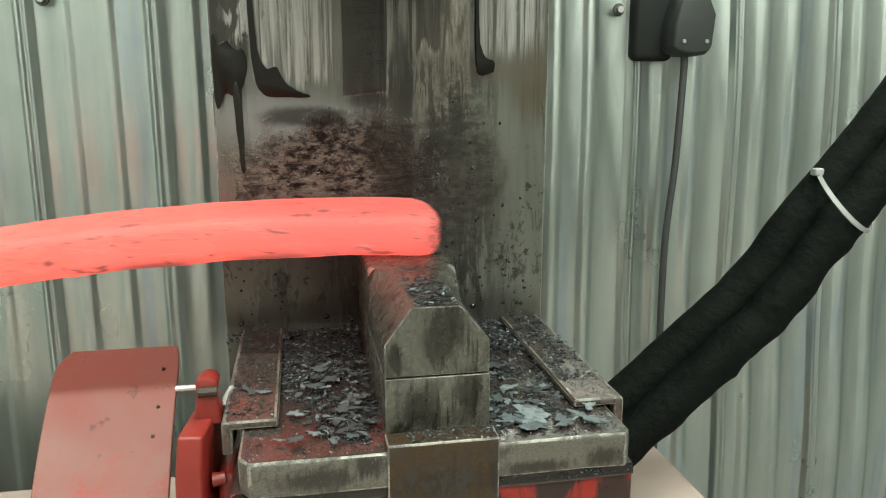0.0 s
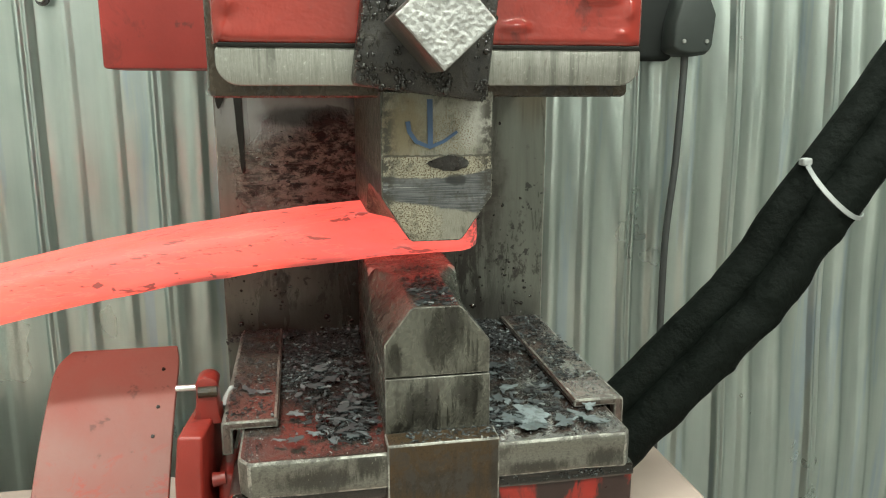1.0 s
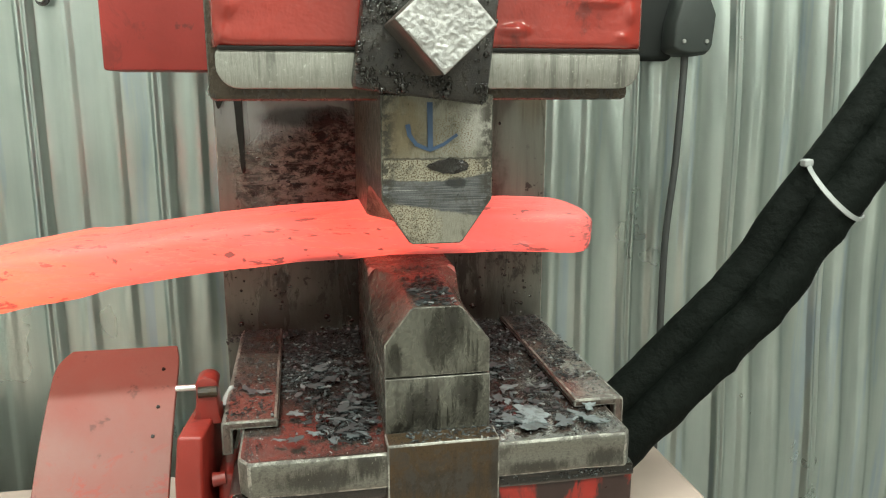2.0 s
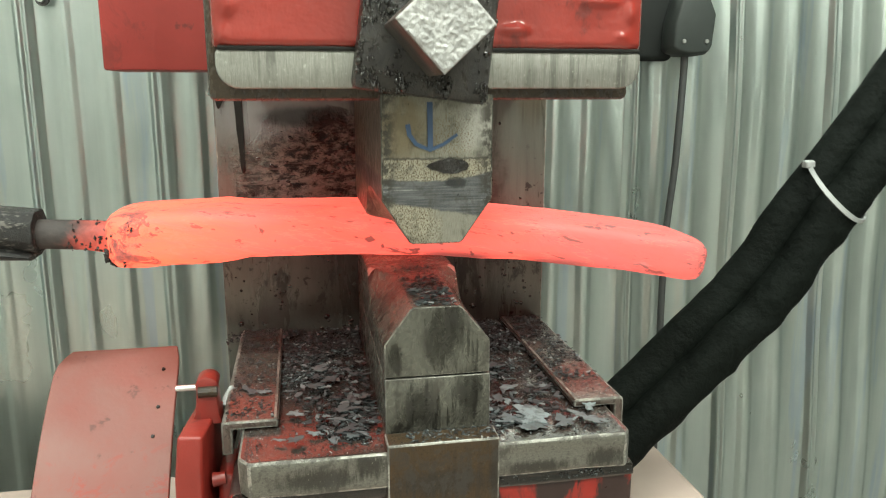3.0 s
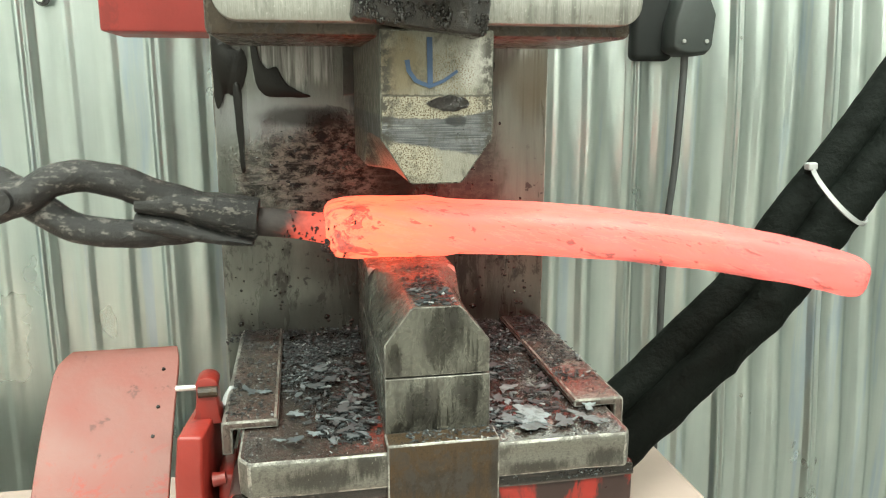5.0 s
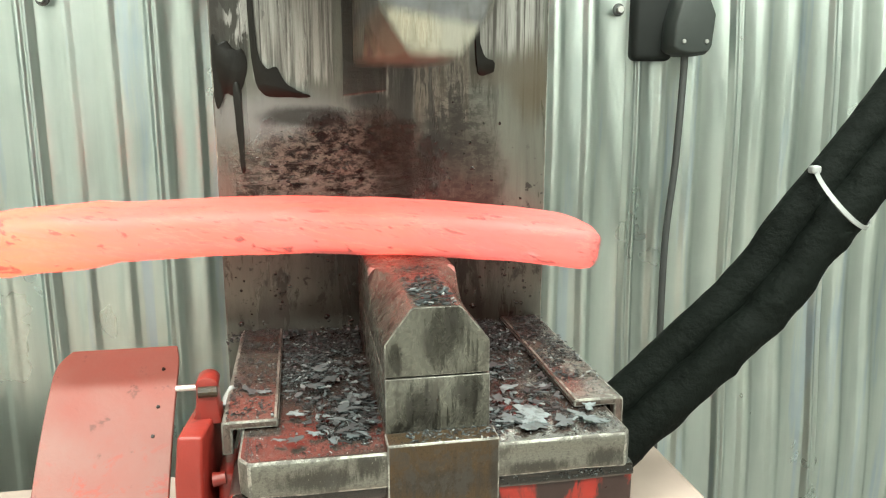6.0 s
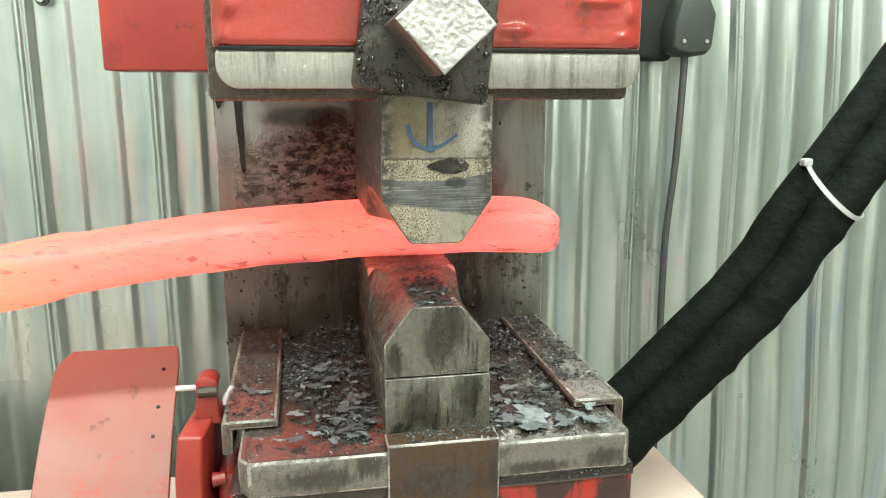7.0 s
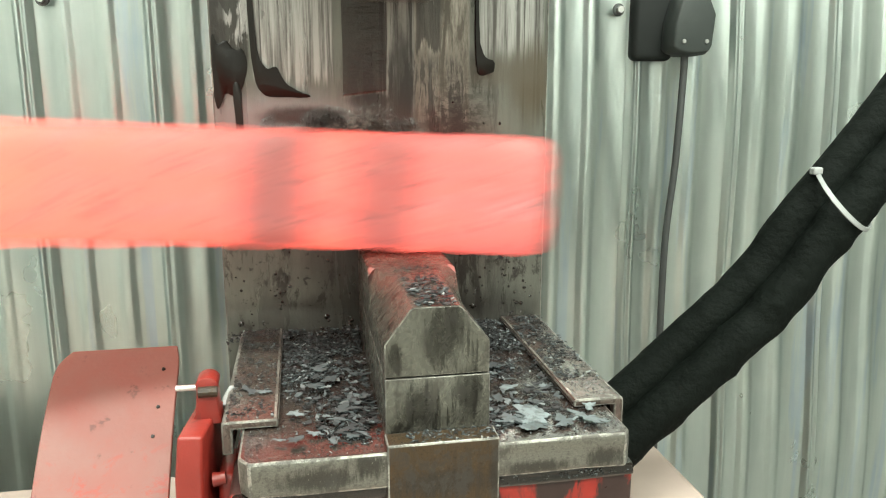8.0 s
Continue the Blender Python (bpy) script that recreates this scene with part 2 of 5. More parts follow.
    relief = n.maths("ADD", n.maths("MULTIPLY", n.maths("MULTIPLY", wet, n.maths("MAXIMUM", zone, n.maths("MULTIPLY", strip, 0.10))), 2.6), n.maths("ADD", n.maths("MULTIPLY", streak, 0.10), n.maths("ADD", n.maths("MULTIPLY", fine, 0.025), n.maths("MULTIPLY", warp, 0.25))))
    n.bump(relief, 1.0, 0.006)
    rough = n.mix(zone, n.ramp(broad, [(0.3, 0.20), (0.7, 0.42)]), 0.2)
    return n.done(c, rough, 0.2)


def hot_steel():
    """Glowing steel: the surface gives off light; cooler bands lie where the dies struck."""
    n = Nodes("glowing_hot_steel")
    x, z = n.axis("X"), n.axis("Z")
    cloud = n.noise(14, 5, 0.6, (1, 1, 1), 0.4)
    skin = n.noise(70, 6, 0.7, (0.35, 1, 1), 0.6)
    c = n.mix(n.ramp(cloud, [(0.3, 0.0), (0.7, 1.0)]), (1.35, 0.115, 0.072), (1.6, 0.175, 0.104))
    warm = n.step(n.maths("MULTIPLY_ADD", cloud, 0.08, x), -0.16, -0.40)
    c = n.mix(n.maths("MULTIPLY", warm, 0.38), c, (1.9, 0.25, 0.14))
    root = n.step(x, -0.33, -0.46)
    c = n.mix(root, c, (2.4, 0.24, 0.095))
    cool = n.step(x, -0.23, -0.02)
    c = n.mix(n.maths("MULTIPLY", cool, 0.6), c, (0.85, 0.125, 0.108))
    flat = n.step(n.maths("ADD", z, n.maths("MULTIPLY", n.maths("MULTIPLY", x, x), 0.29)), -0.010, -0.0165)
    wob = n.maths("MULTIPLY_ADD", cloud, 0.02, n.maths("SUBTRACT", x, 0.010))
    band1 = n.step(n.maths("ABSOLUTE", n.maths("ADD", wob, 0.130)), 0.036, 0.010)
    band2 = n.step(n.maths("ABSOLUTE", n.maths("ADD", wob, 0.212)), 0.036, 0.010)
    band = n.maths("MULTIPLY", n.maths("MAXIMUM", n.maths("MULTIPLY", band1, 0.8), band2), flat)
    c = n.mix(n.maths("MULTIPLY", band, 0.72), c, (0.17, 0.045, 0.04))
    scaly = n.ramp(n.noise(46, 8, 0.75, (0.22, 1, 1), 0.5), [(0.40, 0.0), (0.62, 1.0)])
    c = n.mix(n.maths("MULTIPLY", scaly, 0.5), c, (0.60, 0.14, 0.13))
    cracks = n.ramp(n.maths("ABSOLUTE", n.maths("SUBTRACT", n.noise(26, 6, 0.7, (0.16, 1, 1), 0.3), 0.5)), [(0.0, 1.0), (0.012, 0.0)])
    c = n.mix(n.maths("MULTIPLY", cracks, 0.28), c, (1.0, 0.30, 0.19))
    crackle = n.maths("MULTIPLY", n.ramp(n.noise(120, 7, 0.75), [(0.50, 0.0), (0.58, 1.0)]), n.step(x, -0.435, -0.458))
    c = n.mix(n.maths("MULTIPLY", crackle, 0.75), c, (0.28, 0.045, 0.03))
    chip = n.maths("MULTIPLY", n.ramp(n.noise(75, 8, 0.7), [(0.50, 0.0), (0.55, 1.0)]), n.step(x, -0.016, -0.004))
    c = n.mix(n.maths("MULTIPLY", chip, 0.9), c, (0.14, 0.045, 0.038))
    end = n.step(n.maths("MULTIPLY_ADD", skin, 0.012, x), -0.002, 0.006)
    c = n.mix(n.maths("MULTIPLY", end, 0.4), c, (0.40, 0.06, 0.05))
    flecks = n.ramp(n.noise(85, 3, 0.6, (0.6, 1, 1)), [(0.665, 0.0), (0.69, 1.0)])
    c = n.mix(n.maths("MULTIPLY", flecks, 0.8), c, (0.16, 0.025, 0.02))
    dabs = n.ramp(n.noise(38, 5, 0.72, (0.45, 1, 1), 0.8), [(0.625, 0.0), (0.645, 1.0)])
    c = n.mix(n.maths("MULTIPLY", dabs, 0.75), c, (0.20, 0.035, 0.028))
    slits = n.ramp(n.noise(150, 4, 0.6, (0.25, 1, 1.4)), [(0.63, 0.0), (0.66, 1.0)])
    c = n.mix(n.maths("MULTIPLY", slits, 0.7), c, (0.22, 0.03, 0.022))
    pale = n.maths("MULTIPLY", n.ramp(n.noise(34, 7, 0.75, (0.3, 1, 1), 0.5), [(0.55, 0.0), (0.63, 1.0)]), n.step(x, -0.25, -0.06))
    c = n.mix(n.maths("MULTIPLY", pale, 0.45), c, (0.86, 0.27, 0.235))
    n.bump(n.maths("ADD", skin, n.maths("MULTIPLY", dabs, 0.5)), 0.6, 0.0016)
    n.link(c, n.bsdf.inputs["Emission Color"])
    n.link(n.maths("SUBTRACT", 1.0, n.maths("MULTIPLY", band, 0.35)), n.bsdf.inputs["Emission Strength"])
    return n.done((0.06, 0.045, 0.042), 0.6, 0.0)


def scale_mat():
    n = Nodes("blue_grey_mill_scale")
    info = n.tree.nodes.new("ShaderNodeNewGeometry")
    f = n.noise(300, 4, 0.6)
    c = n.ramp(info.outputs["Random Per Island"], [(0.0, (0.010, 0.010, 0.010)), (0.62, (0.030, 0.034, 0.035)), (0.92, (0.075, 0.090, 0.094)), (0.99, (0.24, 0.26, 0.26))])
    n.bump(f, 0.3, 0.0005)
    return n.done(c, n.ramp(f, [(0.3, 0.42), (0.7, 0.65)]), 0.25)


def flake_mat():
    n = Nodes("blue_grey_flake")
    info = n.tree.nodes.new("ShaderNodeObjectInfo")
    f = n.noise(300, 4, 0.6)
    c = n.ramp(info.outputs["Random"], [(0.0, (0.035, 0.043, 0.046)), (0.6, (0.10, 0.121, 0.126)), (1.0, (0.175, 0.208, 0.215))])
    c = n.mix(n.ramp(n.noise(160, 7, 0.7, (1, 1, 1), 0.5), [(0.46, 0.0), (0.60, 0.7)]), c, (0.045, 0.047, 0.046))
    n.bump(f, 0.3, 0.0005)
    return n.done(c, 0.5, 0.25)


def upper_die_steel():
    """Ground face in bands: brushed and ochre-stained above, speckled, heat-blued, then bare."""
    n = Nodes("upper_die_steel")
    x, z = n.axis("X"), n.axis("Z")
    brush = n.noise(60, 6, 0.65, (60, 60, 4))
    fine = n.noise(1080, 3, 0.6)
    warp = n.noise(120, 8, 0.7, (1, 1, 0.7), 0.4)
    lines = n.noise(60, 5, 0.6, (0.6, 1, 22))
    bare = n.mix(n.ramp(brush, [(0.3, 0.0), (0.7, 1.0)]), (0.15, 0.142, 0.115), (0.27, 0.258, 0.215))
    c = n.mix(n.maths("MULTIPLY", n.blob(-0.020, 0.150, 0.016, 0.018, 0.5, 1.8, warp), 0.75), bare, (0.135, 0.100, 0.050))
    pale = n.blob(0.022, 0.152, 0.011, 0.014, 0.4, 2.2, warp)
    c = n.mix(n.maths("MULTIPLY", pale, 0.6), c, (0.36, 0.35, 0.32))
    wave = n.maths("MULTIPLY_ADD", n.maths("SUBTRACT", warp, 0.5), 0.004, z)
    rust = n.maths("MULTIPLY", n.blob(0.010, 0.146, 0.013, 0.013, 0.5, 1.8, warp), n.ramp(fine, [(0.53, 0.0), (0.58, 1.0)]))
    c = n.mix(n.maths("MULTIPLY", rust, 0.8), c, (0.11, 0.066, 0.020))
    speck = n.mix(n.ramp(fine, [(0.48, 0.0), (0.60, 1.0)]), (0.31, 0.288, 0.225), (0.075, 0.047, 0.018))
    below = n.step(wave, 0.1338, 0.1330)
    c = n.mix(below, c, speck)
    seam = n.step(n.maths("ABSOLUTE", n.maths("SUBTRACT", wave, 0.1336)), 0.0009, 0.0003)
    c = n.mix(n.maths("MULTIPLY", seam, 0.7), c, (0.03, 0.026, 0.02))
    slant = n.maths("MULTIPLY_ADD", x, -0.05, wave)
    blue = n.mix(n.ramp(lines, [(0.40, 0.0), (0.60, 1.0)]), (0.050, 0.052, 0.055), (0.125, 0.128, 0.130))
    bowl = n.maths("MULTIPLY_ADD", n.maths("MULTIPLY", x, x), -3.2, slant)
    c = n.mix(n.step(bowl, 0.1212, 0.1202), c, blue)
    scratch = n.ramp(n.noise(70, 3, 0.5, (0.15, 1, 9)), [(0.62, 0.0), (0.66, 1.0)])
    gate = n.step(n.maths("ABSOLUTE", n.maths("SUBTRACT", z, 0.1135)), 0.006, 0.002)
    c = n.mix(n.maths("MULTIPLY", n.maths("MULTIPLY", scratch, gate), 0.8), c, (0.36, 0.36, 0.34))
    # a small notch, drawn only by its shade in the colour
    notch_shade = n.blob(0.011, 0.1195, 0.006, 0.0035, 0.2, 1.2, warp)
    c = n.mix(n.maths("MULTIPLY", notch_shade, 0.8), c, (0.02, 0.02, 0.02))
    low = n.step(n.maths("MULTIPLY_ADD", x, 0.16, wave), 0.1045, 0.1025)
    tip = n.mix(n.step(n.maths("MULTIPLY_ADD", warp, 0.03, x), 0.022, 0.006), bare, speck)
    c = n.mix(low, c, tip)
    grime = n.ramp(n.noise(85, 9, 0.75, (1, 1, 0.6), 0.5), [(0.50, 0.0), (0.62, 1.0)])
    c = n.mix(n.maths("MULTIPLY", grime, 0.6), c, (0.045, 0.039, 0.029))
    rim = n.ramp(n.noise(160, 6, 0.7), [(0.42, 0.0), (0.54, 1.0)])
    c = n.mix(n.maths("MULTIPLY", n.maths("MULTIPLY", rim, n.step(n.maths("ABSOLUTE", x), 0.021, 0.030)), 0.95), c, (0.04, 0.035, 0.028))
    n.bump(n.maths("ADD", warp, n.maths("MULTIPLY", fine, 0.6)), 0.5, 0.0012)
    return n.done(c, n.ramp(warp, [(0.3, 0.25), (0.7, 0.5)]), 0.5)


GALV = galvanised()
COLUMN = column_steel()
HOT = hot_steel()
SCALE, FLAKE = scale_mat(), flake_mat()
DIE = machined("forged_die_steel", (0.150, 0.146, 0.122), (0.028, 0.023, 0.017), 0.03, (60, 60, 3), 0.7, 0.9, 0.0,
               ((0.003, 0.026, 0.012, 0.020), (-0.026, 0.010, 0.005, 0.010), (-0.012, -0.020, 0.012, 0.012), (0.020, -0.012, 0.008, 0.016), (-0.024, -0.036, 0.006, 0.006)), 0.001, (0.15, 0.4))
DIE_TOP = upper_die_steel()
GROUND = machined("ground_bright_steel", (0.29, 0.285, 0.255), (0.13, 0.10, 0.082), -0.04, (70, 70, 2.5), 0.65, 0.45, 0.0, (), 0.0008, (0.3, 0.5), 0.12)
BASE = machined("worn_base_steel", (0.130, 0.125, 0.106), (0.030, 0.025, 0.019), 0.01, (12, 12, 30), 0.55, 0.0, 0.0,
                ((-0.075, -0.054, 0.022, 0.006), (-0.045, -0.047, 0.010, 0.008), (0.105, -0.055, 0.012, 0.006), (0.060, -0.058, 0.02, 0.004)))
BASE_TOP = machined("dirty_base_top", (0.036, 0.029, 0.024), (0.014, 0.011, 0.009), 0.03, (30, 6, 30), 0.25, 0.0, 0.06, (), 0.0005, (0.12, 0.36), 0.5, 1.0)
STRIP = machined("worn_strip_steel", (0.075, 0.064, 0.053), (0.024, 0.018, 0.014), 0.02, (30, 4, 30), 0.45, 0.0, 0.12, (), 0.0006, (0.12, 0.40), 0.5, 0.6)
WORN = machined("rubbed_bright_edge", (0.31, 0.302, 0.27), (0.042, 0.036, 0.029), 0.085, (40, 40, 40), 0.65)
RUSTY = machined("rust_brown_steel", (0.044, 0.026, 0.011), (0.013, 0.009, 0.006), 0.05, (60, 60, 4), 0.35, 0.7, 0.0, ((0.0, -0.062, 0.03, 0.008), (0.033, -0.06, 0.003, 0.02)))
GREASY = machined("greasy_black_steel", (0.022, 0.019, 0.015), (0.006, 0.0055, 0.0045), 0.03, (8, 8, 30), 0.1, 0.0, 0.0, (), 0.003, (0.16, 0.5))
BROWN_OIL = machined("brown_oily_steel", (0.050, 0.037, 0.024), (0.010, 0.008, 0.006), 0.03, (8, 8, 30), 0.25, 0.0, 0.0, (), 0.002, (0.15, 0.4))
GREASE = plain("black_grease", (0.0095, 0.0085, 0.0065), 0.42, 0.0, 0.4, 60, 0.6, 0.0016, 0.22)
BOLT = plain("sheared_bright_steel", (0.42, 0.415, 0.40), 0.65, 0.1, 0.5, 330, 1.0, 0.002)
BOLT_SIDE = plain("dark_bolt_steel", (0.085, 0.076, 0.066), 0.42, 0.35, 0.45, 120, 0.6, 0.001)
RED = red_paint("glossy_red_enamel", (0.235, 0.026, 0.018), 0.11, 0.0, 0.45, 0.004, 0.60, 0.03)
RED_BACK = red_paint("dull_red_enamel", (0.30, 0.034, 0.027), 0.42, 0.0, 0.25, 0.0008, 0.55)
RED_DUSTY = red_paint("dusty_red_paint", (0.17, 0.020, 0.014), 0.55, 0.60)
RED_OILY = red_paint("oil_stained_red_paint", (0.26, 0.019, 0.012), 0.32, 0.0, 0.97, 0.0008, 0.415)
RED_CAST = red_paint("cast_red_paint", (0.19, 0.019, 0.013), 0.33, 0.0, 0.6, 0.0008, 0.60)
SLEEVE = plain("black_woven_sleeve", (0.0050, 0.0068, 0.0055), 0.70, 0.0, 0.5, 24, 0.7, 0.014, 0.06)
NYLON = plain("white_nylon", (0.27, 0.28, 0.275), 0.45, 0.0, 0.04)
SOCKET = plain("matt_black_plastic", (0.010, 0.012, 0.011), 0.6, 0.0, 0.2, 90, 0.1, 0.0006, 0.2)
PLUG = plain("black_plastic", (0.034, 0.040, 0.037), 0.45, 0.0, 0.2, 90, 0.15, 0.0006, 0.3)
CABLE = plain("dark_grey_cable", (0.045, 0.048, 0.047), 0.5, 0.0, 0.1)
# Polished worn steel, made paler to stand in for lamp highlights
POLISHED_HIGHLIGHT = plain("polished_highlight_steel", (0.60, 0.59, 0.55), 0.3, 0.85, 0.5, 120, 0.5, 0.001)
ZINC = plain("zinc_plated_steel", (0.6, 0.6, 0.58), 0.3, 0.9, 0.1)
CONCRETE = plain("pale_pink_beige_concrete", (0.42, 0.325, 0.28), 0.85, 0.0, 0.1, 40, 0.4)
FLOOR = plain("grey_concrete", (0.24, 0.225, 0.205), 0.8, 0.0, 0.15, 30, 0.4)
# Invented dark tone for the unseen east wall, reflected by the corrugated sheet
DARK_WALL = plain("dark_reflected_wall", (0.15, 0.142, 0.128), 0.75, 0.0, 0.1, 20, 0.2)
PAINTED = plain("off_white_wall_paint", (0.55, 0.55, 0.52), 0.7, 0.0, 0.05, 20, 0.2)
def forge_iron():
    n = Nodes("black_forge_iron")
    f = n.noise(70, 7, 0.7)
    pale = n.ramp(n.noise(140, 7, 0.75, (0.5, 1, 1)), [(0.55, 0.0), (0.60, 1.0)])
    c = n.mix(f, (0.006, 0.006, 0.006), (0.032, 0.031, 0.029))
    c = n.mix(n.maths("MULTIPLY", pale, 0.75), c, (0.17, 0.155, 0.14))
    n.bump(f, 0.9, 0.004)
    return n.done(c, 0.55, 0.2)


BLACK_IRON = forge_iron()
# Near-black colour that stands for the shade inside the die's recess
PIT_SHADE = plain("pit_shade_black", (0.014, 0.011, 0.008), 0.28, 0.0, 0.6, 300, 1.0, 0.006, 0.6)
INK = plain("blue_marker_ink", (0.030, 0.066, 0.135), 0.5, 0.0, 0.15, 200)
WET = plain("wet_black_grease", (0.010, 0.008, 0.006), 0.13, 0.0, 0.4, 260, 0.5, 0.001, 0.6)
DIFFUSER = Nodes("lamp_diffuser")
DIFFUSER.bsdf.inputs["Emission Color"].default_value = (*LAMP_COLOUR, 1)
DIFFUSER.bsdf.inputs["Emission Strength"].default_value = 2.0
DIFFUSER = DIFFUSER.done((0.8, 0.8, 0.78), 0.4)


# ---- mesh helpers ----
def part(name, bm, material, parent=None, label="", smooth=None):
    mesh = bpy.data.meshes.new(name)
    bmesh.ops.recalc_face_normals(bm, faces=bm.faces)
    bm.to_mesh(mesh)
    bm.free()
    for m in (material if isinstance(material, (list, tuple)) else [material]):
        mesh.materials.append(m)
    if smooth is not None:
        mesh.shade_smooth()
        mesh.set_sharp_from_angle(angle=radians(smooth))
    ob = new(name, mesh)
    ob.parent = parent
    if label:
        tagged(ob, label)
    return ob


def thing(name, label, category, group="", at=(0, 0, 0)):
    ob = new(name)
    ob.location = at
    ob.empty_display_size = 0.02
    return tagged(ob, label, category, group)


def soften(bm, width, segments=2, angle=25, worn=-1):
    bmesh.ops.recalc_face_normals(bm, faces=bm.faces)
    bm.normal_update()
    edges = [e for e in bm.edges if len(e.link_faces) == 2 and e.calc_face_angle(0) > radians(angle)]
    if width > 0:
        bmesh.ops.bevel(bm, geom=edges, offset=width, segments=segments, affect="EDGES", profile=0.5, material=worn)
    return bm


def block(x0, x1, y0, y1, z0, z1, bevel=0.0015, segments=2, worn=-1):
    bm = bmesh.new()
    bmesh.ops.create_cube(bm, size=1.0)
    for v in bm.verts:
        v.co = Vector(((x0 + x1) / 2 + v.co.x * (x1 - x0), (y0 + y1) / 2 + v.co.y * (y1 - y0), (z0 + z1) / 2 + v.co.z * (z1 - z0)))
    return soften(bm, bevel, segments, 25, worn)


def loft(sections, closed_ends=True):
    """Skins a list of rings, each a list of points of one length."""
    bm = bmesh.new()
    rings = [[bm.verts.new(p) for p in ring] for ring in sections]
    n = len(rings[0])
    for a, b in zip(rings, rings[1:]):
        for i in range(n):
            bm.faces.new((a[i], a[(i + 1) % n], b[(i + 1) % n], b[i]))
    if closed_ends:
        bm.faces.new(rings[0])
        bm.faces.new(list(reversed(rings[-1])))
    return bm


def prism(outline, place, a, b, bevel=0.0, worn=-1):
    """Extrudes a flat outline from a to b; place(u, v, w) sets it in space."""
    return soften(loft([[place(u, v, a) for u, v in outline], [place(u, v, b) for u, v in outline]]), bevel, 2, 25, worn)


def tube(points, radii, sides=16, flat=1.0, smooth_steps=0, lumps=0.0):
    pts = [Vector(p) for p in points]
    if smooth_steps:
        out, rad = [], []
        rs = radii if isinstance(radii, (list, tuple)) else [radii] * len(pts)
        for i in range(len(pts) - 1):
            p0, p1, p2, p3 = pts[max(i - 1, 0)], pts[i], pts[i + 1], pts[min(i + 2, len(pts) - 1)]
            for k in range(smooth_steps):
                t = k / smooth_steps
                out.append(0.5 * ((2 * p1) + (p2 - p0) * t + (2 * p0 - 5 * p1 + 4 * p2 - p3) * t * t + (3 * p1 - p0 - 3 * p2 + p3) * t ** 3))
                rad.append(rs[i] * (1 - t) + rs[i + 1] * t)
        pts, radii = out + [pts[-1]], rad + [rs[-1]]
    elif not isinstance(radii, (list, tuple)):
        radii = [radii] * len(pts)
    rings, side = [], None
    for i, p in enumerate(pts):
        way = (pts[min(i + 1, len(pts) - 1)] - pts[max(i - 1, 0)]).normalized()
        if side is None:
            side = way.orthogonal().normalized()
        side = (side - way * side.dot(way)).normalized()
        up = way.cross(side)
        ring = []
        for k in range(sides):
            a = 2 * math.pi * k / sides
            q = p + (side * math.cos(a) + up * math.sin(a) * flat) * radii[i]
            if lumps:
                q += (q - p) * noise.noise(q * 45) * lumps
            ring.append(q)
        rings.append(ring)
    return loft(rings)


def tops(bm, index):
    """Gives the flat upward faces another material slot."""
    bmesh.ops.recalc_face_normals(bm, faces=bm.faces)
    for f in bm.faces:
        if f.normal.z > 0.95 and f.calc_area() > 1e-4:
            f.material_index = index
    return bm


def roughen(bm, amount, scale, cuts=0):
    if cuts:
        bmesh.ops.subdivide_edges(bm, edges=bm.edges[:], cuts=cuts, use_grid_fill=True)
    bm.normal_update()
    moves = [(v, v.normal * noise.noise(v.co * scale) * amount) for v in bm.verts]
    for v, d in moves:
        v.co += d
    return bm


# ---- the room ----
ROOM = (-2.1, 2.3, -2.6, 0.65, -0.85, 1.9)


